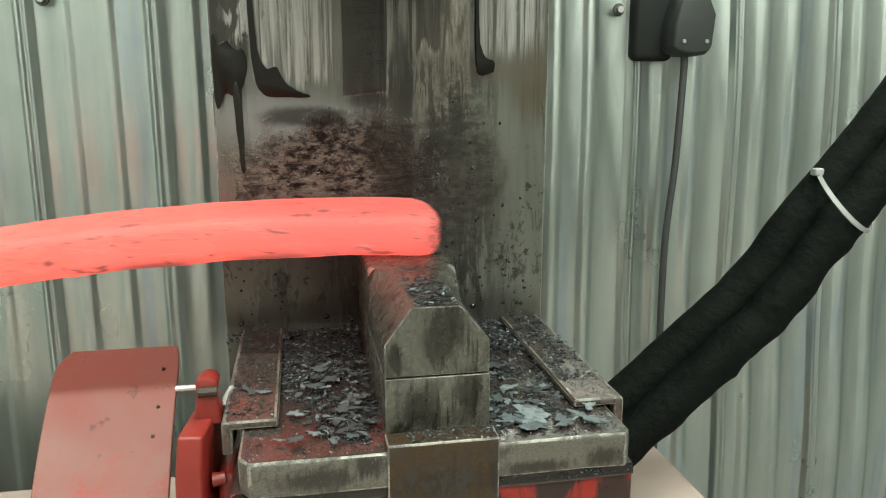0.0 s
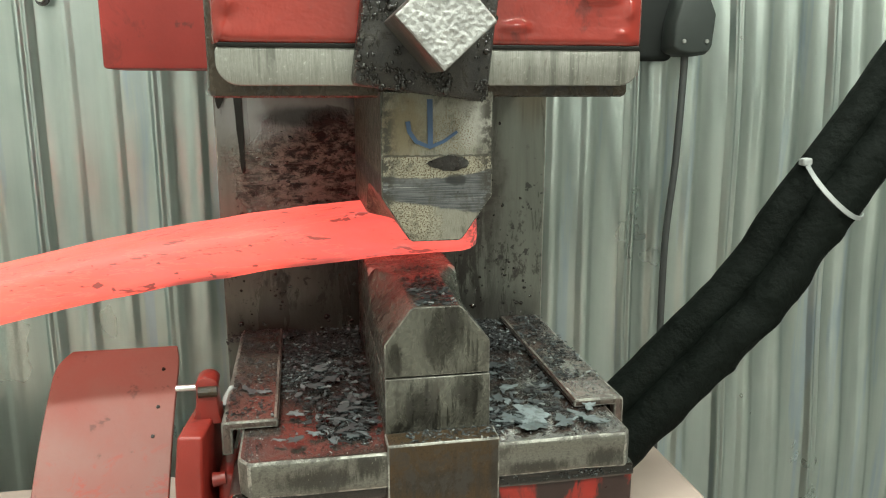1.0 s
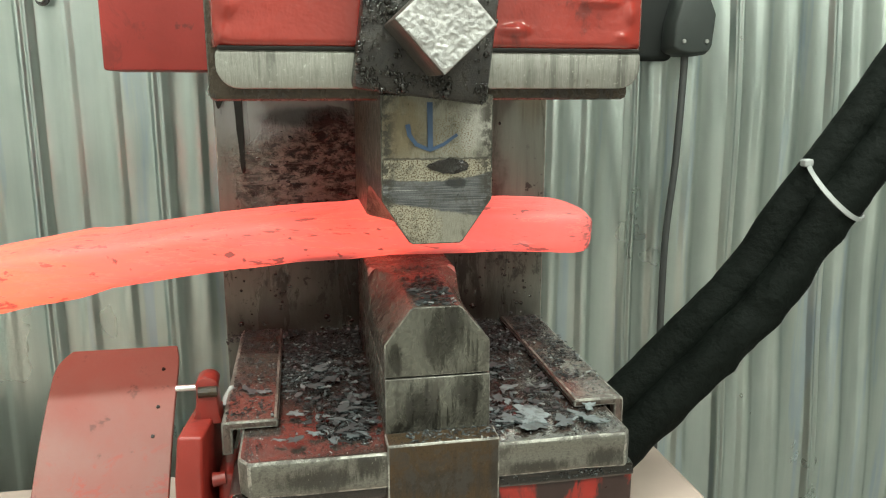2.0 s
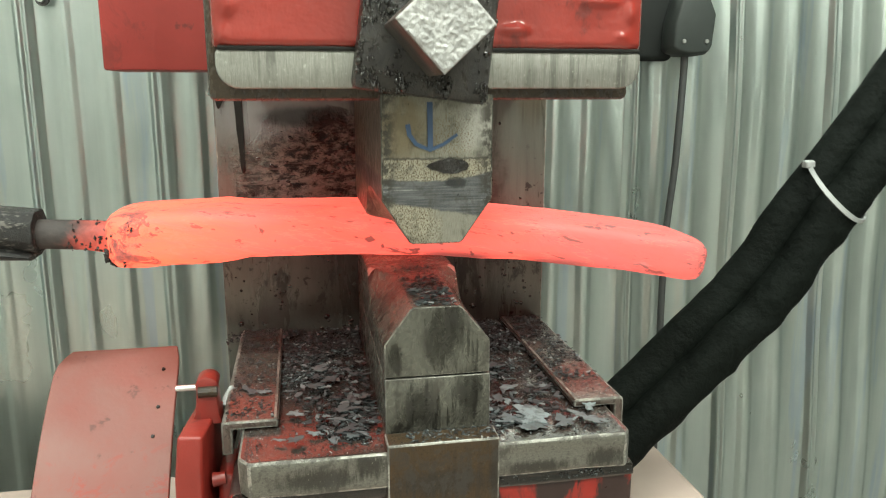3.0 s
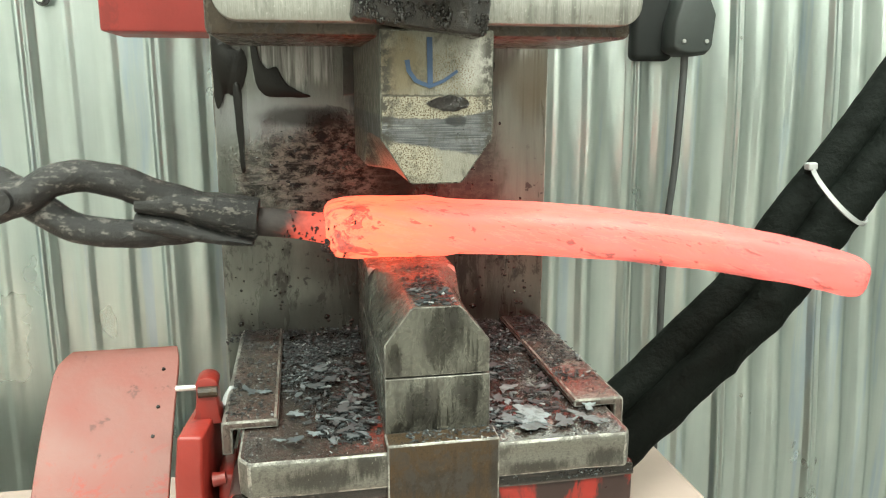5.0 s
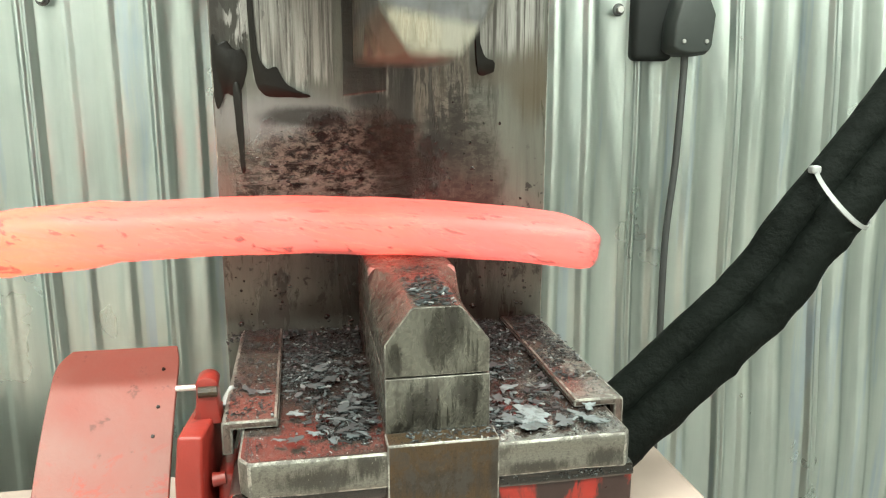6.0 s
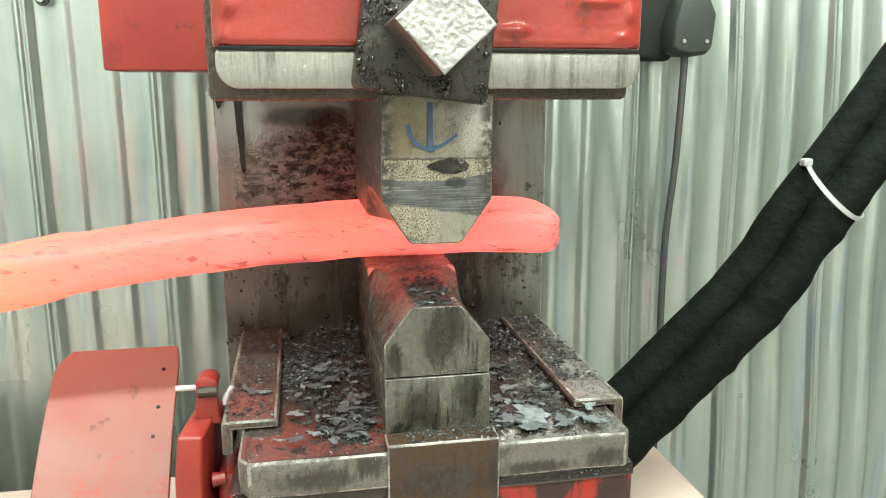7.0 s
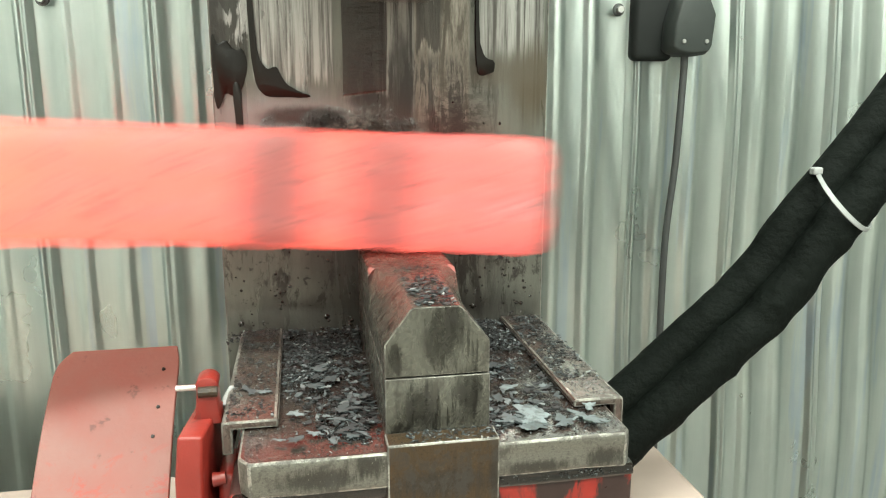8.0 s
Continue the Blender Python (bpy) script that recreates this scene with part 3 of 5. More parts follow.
def corrugated_wall():
    """Two galvanised profiled sheets: grooved ribs about 160 mm apart, two low beads between them."""
    depth = 0.011
    outline = [(-0.011, 0.0), (-0.0065, 0.9), (-0.0025, 1.0), (0.001, 0.55), (0.0045, 1.0), (0.0085, 0.9), (0.0135, 0.0),
               (0.033, 0.0), (0.041, 0.48), (0.051, 0.54), (0.0585, 0.0), (0.085, 0.0), (0.093, 0.48), (0.103, 0.54), (0.1105, 0.0)]
    xs = []
    for rib, pitch, first, last, bead in ((-0.4165, 0.157, -11, 2, 0.62), (0.735, 0.164, -4, 9, 1.0)):
        for k in range(first, last + 1):
            xs += [(rib + k * pitch + u, -v * depth * (1.0 if v > 0.545 else bead)) for u, v in outline]
    xs = [p for p in xs if ROOM[0] < p[0] < ROOM[1]]
    bends = []
    for i, p in enumerate(xs):
        a, b = xs[max(i - 1, 0)], xs[min(i + 1, len(xs) - 1)]
        for q in (a, b):
            gap = math.hypot(q[0] - p[0], q[1] - p[1])
            k = min(0.42, 0.0018 / gap) if gap else 0.0
            bends.append((p[0] + (q[0] - p[0]) * k, p[1] + (q[1] - p[1]) * k))
    xs = bends
    bm = bmesh.new()
    rows = 90
    grid = []
    for j in range(rows + 1):
        z = ROOM[4] + (ROOM[5] - ROOM[4]) * j / rows
        ring = []
        for px, py in xs:
            lean = 0.042 * min(1.2, max(0.0, (px - 0.2) / 0.53)) * (0.2 - z) if z < 0.6 else -0.0168 * min(1.2, max(0.0, (px - 0.2) / 0.53))
            sway = 0.0024 * noise.noise((px * 5, z * 2.5, 0)) + 0.0005 * noise.noise((px * 17, z * 5.0, 4))
            sway -= 0.0040 * min(1.0, max(0.0, (px - 0.1) / 0.15)) * math.sin(10.5 * z)
            ring.append(bm.verts.new((px + lean, ROOM[3] + py + sway, z)))
        grid.append(ring)
    for a, b in zip(grid, grid[1:]):
        for i in range(len(xs) - 1):
            bm.faces.new((a[i], a[i + 1], b[i + 1], b[i]))
    bmesh.ops.solidify(bm, geom=bm.faces[:], thickness=-0.0012)
    return tagged(part("wall_north", bm, GALV, smooth=89), "galvanised corrugated sheet steel wall", "wall", kind="structure")


corrugated_wall()
x0, x1, y0, y1, z0, z1 = ROOM
for name, dims, mat, label in (
        ("wall_back", (x0, x1, y1 + 0.02, y1 + 0.12, z0, z1), PAINTED, "plain wall behind the corrugated sheet"),
        ("wall_south", (x0, x1, y0 - 0.1, y0, z0, z1), PAINTED, "plain off-white workshop wall"),
        ("wall_west", (x0 - 0.1, x0, y0 - 0.1, y1 + 0.12, z0, z1), PAINTED, "plain off-white workshop wall"),
        # Out of view; kept dark so the ribs' right flanks reflect less light
        ("wall_east", (x1, x1 + 0.1, y0 - 0.1, y1 + 0.12, z0, z1), DARK_WALL, "unseen dark wall, added to darken the sheet's reflections")):
    tagged(part(name, block(*dims, bevel=0), mat), label, "wall", kind="structure")
tagged(part("floor", block(x0 - 0.1, x1 + 0.1, y0 - 0.1, y1 + 0.12, z0 - 0.1, z0, bevel=0), FLOOR), "grey concrete workshop floor", "floor", kind="structure")
tagged(part("ceiling", block(x0 - 0.1, x1 + 0.1, y0 - 0.1, y1 + 0.12, z1, z1 + 0.1, bevel=0), PAINTED), "plain white workshop ceiling", "ceiling", kind="structure")


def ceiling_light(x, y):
    ob = thing("ceiling_light", "unseen long white ceiling light with a lit diffuser", "lamp", "ceiling lights", (x, y, 1.9))
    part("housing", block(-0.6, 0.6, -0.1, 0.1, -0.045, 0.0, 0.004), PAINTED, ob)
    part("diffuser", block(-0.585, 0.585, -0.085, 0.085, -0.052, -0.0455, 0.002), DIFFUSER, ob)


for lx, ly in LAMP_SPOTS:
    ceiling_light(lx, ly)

tagged(part("plinth", roughen(block(-0.75, 0.382, -0.35, 0.49, -0.85, -0.30, 0.01), 0.002, 20), CONCRETE), "pale beige concrete plinth under the power hammer", "plinth", kind="structure")


# ---- the fixed body of the power hammer ----
def grease_patch(name, pts, y, parent, thick=0.0006):
    """A raised smear of grease with a rounded outline on the column's face."""
    n = len(pts)
    ring = []
    for i in range(n):
        a, b, c = Vector(pts[i - 1]), Vector(pts[i]), Vector(pts[(i + 1) % n])
        for t in (0.0, 0.33, 0.66):
            p, q = (a + b) / 2, (b + c) / 2
            ring.append(p * (1 - t) ** 2 + b * 2 * t * (1 - t) + q * t * t)
    ring = [p + Vector((noise.noise((p.x * 260, p.y * 160, 1)), noise.noise((p.x * 260, p.y * 160, 7)))) * 0.0013 for p in ring]
    centre = sum(ring, Vector((0, 0))) / len(ring)
    outer = [(p.x, y, p.y) for p in ring]
    inner = [((p.x - centre.x) * 0.9 + centre.x, y - thick, (p.y - centre.y) * 0.97 + centre.y) for p in ring]
    return part(name, loft([outer, inner]), GREASE, parent, "black grease run", smooth=60)


def power_hammer():
    ob = thing("power_hammer", "power hammer frame with oily bare steel column and worn base", "power hammer", at=(0, 0, -0.30))
    up = (0, 0, 0.30)

    def add(name, bm, mat, label="", smooth=30):
        p = part(name, bm, mat, ob, label, smooth)
        p.location = up
        return p

    add("column", block(-0.147, 0.139, 0.225, 0.265, -0.30, 0.95, 0.0012, 2, 1), [COLUMN, WORN], "bare steel column plate streaked with oil and soot")
    add("base_plate", roughen(tops(prism([(-0.1215, 0.224), (-0.1215, -0.007), (-0.1150, -0.017), (0.1190, -0.017), (0.1225, -0.012), (0.1225, 0.224)], lambda u, v, w: (u, v, w), -0.063, -0.040, 0.0015, 1), 2), 0.0010, 120, 7), [BASE, WORN, BASE_TOP], "worn thick steel base plate")
    for s in (-1, 1):
        lip = [(0.0985, -0.0392), (0.0985, -0.0345), (0.1000, -0.0335), (0.1325, -0.0335), (0.1345, -0.0355), (0.1345, -0.056), (0.1275, -0.056), (0.1275, -0.0392)]
        add("side_strip", prism([(s * u, v) for u, v in lip], lambda u, v, w: (u, w, v), 0.030 if s < 0 else 0.024, 0.224, 0.0014, 1), [STRIP, WORN], "worn flat steel strip with a turned-down edge")
    add("stand", roughen(block(-0.128, 0.1285, -0.009, 0.205, -0.30, -0.0636, 0.003, 3), 0.0008, 40), RED_OILY, "oil-stained red painted stand")
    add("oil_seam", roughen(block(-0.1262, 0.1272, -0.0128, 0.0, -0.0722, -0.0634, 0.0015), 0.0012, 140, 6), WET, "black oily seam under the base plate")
    stop = block(-0.0340, 0.0355, -0.0185, -0.0003, -0.12, -0.0352, 0.0012, 2, 1)
    add("front_block", roughen(stop, 0.0007, 170, 6), [RUSTY, WORN], "rust-brown steel block with a worn top edge")
    # grease runs on the column
    col = [o for o in ob.children if o.name.startswith("column")][0]
    y = 0.2245
    runs = [
        [(-0.1462, 0.222), (-0.141, 0.206), (-0.134, 0.214), (-0.128, 0.203), (-0.121, 0.207), (-0.117, 0.192), (-0.122, 0.174), (-0.131, 0.166), (-0.137, 0.172), (-0.140, 0.160), (-0.143, 0.156), (-0.1455, 0.162), (-0.1462, 0.19)],
        [(-0.1315, 0.18), (-0.1235, 0.18), (-0.1235, 0.14), (-0.1245, 0.118), (-0.1225, 0.106), (-0.1275, 0.102), (-0.1285, 0.118), (-0.1295, 0.145)],
        [(-0.1165, 0.30), (-0.1140, 0.30), (-0.1125, 0.215), (-0.109, 0.196), (-0.104, 0.189), (-0.099, 0.190), (-0.094, 0.192), (-0.0905, 0.180), (-0.080, 0.1715), (-0.069, 0.1685), (-0.067, 0.1655), (-0.086, 0.1665), (-0.103, 0.166), (-0.1115, 0.173), (-0.1155, 0.20)],
        [(0.0725, 0.30), (0.0765, 0.30), (0.0755, 0.208), (0.084, 0.197), (0.092, 0.197), (0.090, 0.186), (0.078, 0.183), (0.0725, 0.190)],
    ]
    for i, pts in enumerate(runs):
        grease_patch("grease_run", pts, y, col, 0.0006 + 0.0004 * i)

    # burnt, wet crust and spatter standing out of the plate
    def lumps(name, spots, label):
        ball = bmesh.new()
        bmesh.ops.create_icosphere(ball, subdivisions=2, radius=1.0)
        ball.verts.index_update()
        ball_points = [v.co.copy() for v in ball.verts]
        ball_faces = [[v.index for v in f.verts] for f in ball.faces]
        ball.free()
        bm = bmesh.new()
        for x, z, rx, rz, h in spots:
            tilt = random.gauss(-0.15, 0.3)
            verts = [bm.verts.new(p) for p in ball_points]
            for f in ball_faces:
                bm.faces.new([verts[i] for i in f])
            ph = random.uniform(0, 9)
            for v in verts:
                k = 1 + 0.35 * noise.noise(v.co * 1.7 + Vector((ph, 0, 0)))
                u, w = v.co.x * rx * k, v.co.z * rz * k
                v.co = Vector((x + u * math.cos(tilt) - w * math.sin(tilt), 0.2252 + v.co.y * h, z + u * math.sin(tilt) + w * math.cos(tilt)))
        tagged(part(name, bm, WET, col, label, smooth=80), kind="stuff")

    random.seed(21)
    crust = []
    for _ in range(240):
        x, z = random.gauss(-0.055, 0.027), random.gauss(0.114, 0.017)
        if -0.118 < x < 0.0 and 0.075 < z < 0.144 and noise.noise((x * 60, z * 90, 5)) > -0.05:
            r = random.uniform(0.0004, 0.0017) * (1.6 if random.random() < 0.1 else 1.0)
            crust.append((x, z, r * random.uniform(0.6, 1.8), r * random.uniform(0.4, 0.9), r * 0.35))
    for _ in range(190):
        x, z = random.gauss(0.045, 0.024), random.gauss(0.095, 0.03)
        if noise.noise((x * 60, z * 60, 9)) > -0.1:
            r = random.uniform(0.0003, 0.0013)
            crust.append((x, z, r, r * random.uniform(1, 1.8), r * 0.5))
    lumps("burnt_crust", crust, "burnt wet crust of scale and oil")
    spatter = []
    for _ in range(420):
        x, z = random.uniform(-0.138, 0.132), abs(random.gauss(0, 0.038)) - 0.038
        if noise.noise((x * 45, z * 45, 2)) > 0.05:
            r = random.uniform(0.0003, 0.0014) * (1.9 if random.random() < 0.06 else 1.0)
            spatter.append((x, z, r * random.uniform(0.8, 1.6), r, r * 0.5))
    lumps("spatter", spatter, "dark spatter of scale and grease")
    return ob


power_hammer()


def die_body(z_joint, z_chamfer, z_tip, flip):
    """A combination die: a narrow chamfered nose in front, a full-width flat behind."""
    s = -1 if flip else 1
    rings = []
    for y, h, c in ((0.0, 0.0158, z_chamfer), (0.074, 0.0160, z_chamfer), (0.088, 0.0185, z_chamfer + s * 0.002),
                    (0.098, 0.0235, z_chamfer + s * 0.008), (0.106, 0.0285, z_tip - s * 0.006), (0.112, 0.0312, z_tip - s * 0.0025), (0.205, 0.0314, z_tip - s * 0.0022)):
        rings.append([(-0.0328, y, z_joint), (-0.0328, y, c), (-h - 0.0012, y, z_tip - s * 0.0014), (-h + 0.001, y, z_tip),
                      (h - 0.0025, y, z_tip), (h - 0.0004, y, z_tip - s * 0.0014), (0.0328, y, c), (0.0328, y, z_joint)])
    bm = loft(rings)
    sharp = [e for e in bm.edges if all(abs(v.co.y) < 1e-5 for v in e.verts)]
    bmesh.ops.bevel(bm, geom=sharp, offset=0.0007, segments=2, affect="EDGES", material=1)
    return bm


lower_die = thing("lower_die", "chamfered steel forging die on the hammer base", "forging die", at=(0, 0, -0.04))
nose = die_body(0.0006, 0.0216, 0.0445, False)
for f in nose.faces:
    c = f.calc_center_median()
    # worn fillet corners, their highlight put into a paler colour
    if 0.1035 < c.y < 0.113 and c.z > 0.033 and abs(c.x) > 0.0225:
        f.material_index = 2
p = part("die_nose", nose, [DIE, WORN, POLISHED_HIGHLIGHT], lower_die, smooth=40)
p.location = (0, 0, 0.04)
p = part("die_shank", block(-0.0328, 0.0332, 0.0, 0.205, -0.0398, -0.0004, 0.0007, 2, 1), [DIE, WORN], lower_die, "scratched steel die shank", smooth=30)
p.location = (0, 0, 0.04)


# ---- the moving ram ----
def hammer_ram():
    ob = thing("hammer_ram", "red painted hammer ram with bright steel plate and clamped die", "hammer ram")
    # red head, its front edges well rounded
    xs = [-0.1235 + 0.247 * i / 120 for i in range(121)]
    dents = [(-0.114, 0.217, 0.006, 0.008, 0.0022), (-0.117, 0.202, 0.004, 0.006, 0.0016), (-0.085, 0.232, 0.016, 0.004, 0.0018), (0.044, 0.206, 0.011, 0.0045, 0.0024),
             (0.094, 0.222, 0.014, 0.004, 0.0020), (0.113, 0.216, 0.004, 0.007, 0.0018), (0.108, 0.203, 0.005, 0.003, 0.0012), (-0.050, 0.236, 0.02, 0.005, 0.0015), (0.06, 0.24, 0.012, 0.004, 0.0018), (-0.035, 0.213, 0.004, 0.004, 0.0013)]
    rings = []
    for x in xs:
        edge = max(0.0, abs(x) - 0.1115) / 0.012
        back = 0.012 * (1 - math.sqrt(max(0.0, 1 - edge * edge)))
        ring = []
        for j in range(61):
            z = 0.1958 + 0.075 * j / 60
            lip = max(0.0, 0.1995 - z) / 0.004
            y = -0.006 + back + 0.003 * lip * lip + 0.0006 * noise.noise((x * 40, z * 40, 3))
            for dx, dz, rx, rz, h in dents:
                q = ((x - dx) / rx) ** 2 + ((z - dz) / rz) ** 2
                if q < 1:
                    y -= h * (1 - q) ** 1.5
            ring.append((x, y, z))
        ring += [(x, -0.006 + back, 0.46), (x, 0.10, 0.46), (x, 0.10, 0.1958)]
        rings.append(ring)
    part("head", loft(rings), RED, ob, "glossy red enamelled head with paint runs", smooth=50)
    # bright plate under it: the lower corners are rounded off
    r, out = 0.0125, []
    for cx, a0 in ((-0.1215 + r, 180), (0.1215 - r, 270)):
        out += [(cx + r * math.cos(radians(a0 + 15 * k)), 0.1735 + r + r * math.sin(radians(a0 + 15 * k))) for k in range(7)]
    out += [(0.1215, 0.1925), (0.1195, 0.1945), (-0.1195, 0.1945), (-0.1215, 0.1925)]
    part("lower_plate", prism(out, lambda u, v, w: (u, w, v), -0.003, 0.09, 0.0012), GROUND, ob, "bright ground steel plate", smooth=35)
    # A black strip draws the shade in the gap under the head
    part("gap_shade", block(-0.1200, 0.1200, -0.0045, 0.09, 0.1938, 0.1962, 0.0006), GREASE, ob, "dark strip standing for the shaded gap")
    # dark carriage that runs on the column
    part("carriage", roughen(block(-0.128, 0.122, 0.012, 0.13, 0.1665, 0.42, 0.004), 0.0012, 40), BROWN_OIL, ob, "oily brown-black steel carriage", smooth=30)
    for s in (-1, 1):
        part("guide_shoe", block(s * 0.06 - 0.055, s * 0.06 + 0.055, 0.13, 0.223, 0.172, 0.42, 0.003), GREASY, ob, "greasy slide shoe", smooth=30)
        part("side_arm", block(min(s * 0.152, s * 0.168), max(s * 0.152, s * 0.168), 0.10, 0.36, 0.32, 0.44, 0.002), RED_BACK, ob)
    part("rear_housing", block(-0.259, 0.20, 0.355, 0.45, 0.190, 0.46, 0.003), RED_BACK, ob, "dull red rear housing", smooth=30)
    # upper die
    die = part("upper_die", die_body(0.1700, 0.1095, 0.0832, True), [DIE_TOP, DIE], ob, "chamfered steel upper die with a drawn blue arrow", smooth=28)

    def face_strip(name, pts, mat, label, depth=0.0009):
        bm = loft([[(x, 0.001, z) for x, z in pts], [(x, -depth, z) for x, z in pts]])
        return part(name, bm, mat, die, label)

    # the recess isn't cut: a raised dark outline stands for its shade
    pit = []
    for a in range(0, 360, 15):
        c, d = math.cos(radians(a)), math.sin(radians(a))
        taper = 1.0 if c > 0 else 1.0 + 0.45 * c
        pit.append((0.006 + 0.0125 * c + 0.0004 * math.sin(5.3 * a), 0.1293 + 0.0046 * d * taper + 0.0004 * math.sin(3.1 * a)))
    face_strip("pit_shade_patch", pit, PIT_SHADE, "raised dark patch drawing the shade in a weld pit", 0.0013)
    # blue arrow drawn by marker
    face_strip("arrow_shaft", [(-0.0062, 0.166), (-0.0030, 0.166), (-0.0028, 0.1395), (-0.0058, 0.1395)], INK, "blue marker line", 0.0010)
    arc = [(-0.0175, 0.1535), (-0.0165, 0.1475), (-0.0125, 0.1420), (-0.0045, 0.1388), (0.0035, 0.1420), (0.0115, 0.1475)]
    curve = [Vector(p) for p in arc]
    rings = []
    for i, p in enumerate(curve):
        d = (curve[min(i + 1, len(curve) - 1)] - curve[max(i - 1, 0)]).normalized()
        m = Vector((-d.y, d.x)) * (0.0014 - 0.00012 * i)
        rings.append([(p.x + m.x, -0.0011, p.y + m.y), (p.x - m.x, -0.0011, p.y - m.y), (p.x - m.x, 0.001, p.y - m.y), (p.x + m.x, 0.001, p.y + m.y)])
    bm = loft(rings)
    part("arrow_curve", bm, INK, die, "blue marker curve")
    # clamp plate, leaning a little, and the sheared square bar through it
    lean = Matrix.Translation((-0.009, 0, 0.205)) @ Matrix.Rotation(radians(7.0), 4, "Y")
    plate = roughen(block(-0.0365, 0.0365, -0.026, 0.0, -0.036, 0.12, 0.0035, 2), 0.0012, 70, 3)
    bmesh.ops.transform(plate, matrix=lean, verts=plate.verts)
    clamp = part("clamp_plate", plate, GREASY, ob, "greasy black clamp plate", smooth=40)
    bar = roughen(block(-0.0178, 0.0178, -0.072, -0.02, -0.0178, 0.0178, 0.0012, 2), 0.0004, 90)
    face = bmesh.new()
    bmesh.ops.create_grid(face, x_segments=48, y_segments=48, size=0.0172)
    for v in face.verts:
        edge = max(abs(v.co.x), abs(v.co.y)) / 0.0172
        v.co = Vector((v.co.x, -0.0728 - (0.0006 * noise.noise(v.co * 110) + 0.0008 * noise.noise(v.co * 520) + 0.0006) * (1 if edge < 0.97 else 0.0), v.co.y))
    turn = Matrix.Translation((-0.0085, 0, 0.2045)) @ Matrix.Rotation(radians(45 + 2.5), 4, "Y")
    for bm in (bar, face):
        bmesh.ops.transform(bm, matrix=turn, verts=bm.verts)
    sq = part("square_bar", bar, BOLT_SIDE, ob, "thick square steel bar", smooth=30)
    part("sheared_face", face, BOLT, sq, "rough bright sheared end", smooth=60)
    ball = bmesh.new()
    bmesh.ops.create_icosphere(ball, subdivisions=1, radius=1.0)
    ball.verts.index_update()
    shape, faces = [v.co.copy() for v in ball.verts], [[v.index for v in f.verts] for f in ball.faces]
    ball.free()
    random.seed(33)
    beads = bmesh.new()
    for k in range(900):
        if k < 620:
            u, w = random.choice((-1, -1, 1)) * random.uniform(0.012, 0.036), random.uniform(-0.035, 0.055)
        else:
            u, w = random.uniform(-0.036, 0.036), random.uniform(-0.036, -0.024)
        if noise.noise((u * 70, w * 70, 6)) < -0.15:
            continue
        r = random.uniform(0.0003, 0.0011) * (2.0 if random.random() < 0.06 else 1.0)
        c = lean @ Vector((u, -0.0264, w))
        tall = random.uniform(0.7, 1.8)
        verts = [beads.verts.new((c.x + p.x * r, c.y + p.y * r * 0.6, c.z + p.z * r * tall)) for p in shape]
        for f in faces:
            beads.faces.new([verts[i] for i in f])
    tagged(part("grease_spatter", beads, WET, clamp, "wet beads of black grease", smooth=80), kind="stuff")
    return ob


ram = hammer_ram()


# ---- the glowing bar and the tongs ----
BEND, LENGTH, THICK, WIDE = 1.72, 0.478, 0.0385, 0.095


def along(s):
    """Place and slope on the bent bar, s metres from its tip."""
    a = s / BEND
    return -BEND * math.sin(a), -BEND * (1 - math.cos(a)), a


def bar_ring(s, wide, thick, lump=0.0):
    x, z, a = along(s)
    ring = []
    for k in range(28):
        b = 2 * math.pi * (k + 0.5) / 28
        cu, cv = math.cos(b), math.sin(b)
        u = math.copysign(abs(cu) ** 0.48, cu) * wide / 2
        v = math.copysign(abs(cv) ** 0.48, cv) * thick / 2
        n = 1 + lump * noise.noise((s * 28, u * 50, v * 50)) + lump * 0.5 * noise.noise((s * 90, u * 120, v * 120))
        u, v = u * n, v * n
        ring.append((x - v * math.sin(a), u, z + v * math.cos(a)))
    return ring


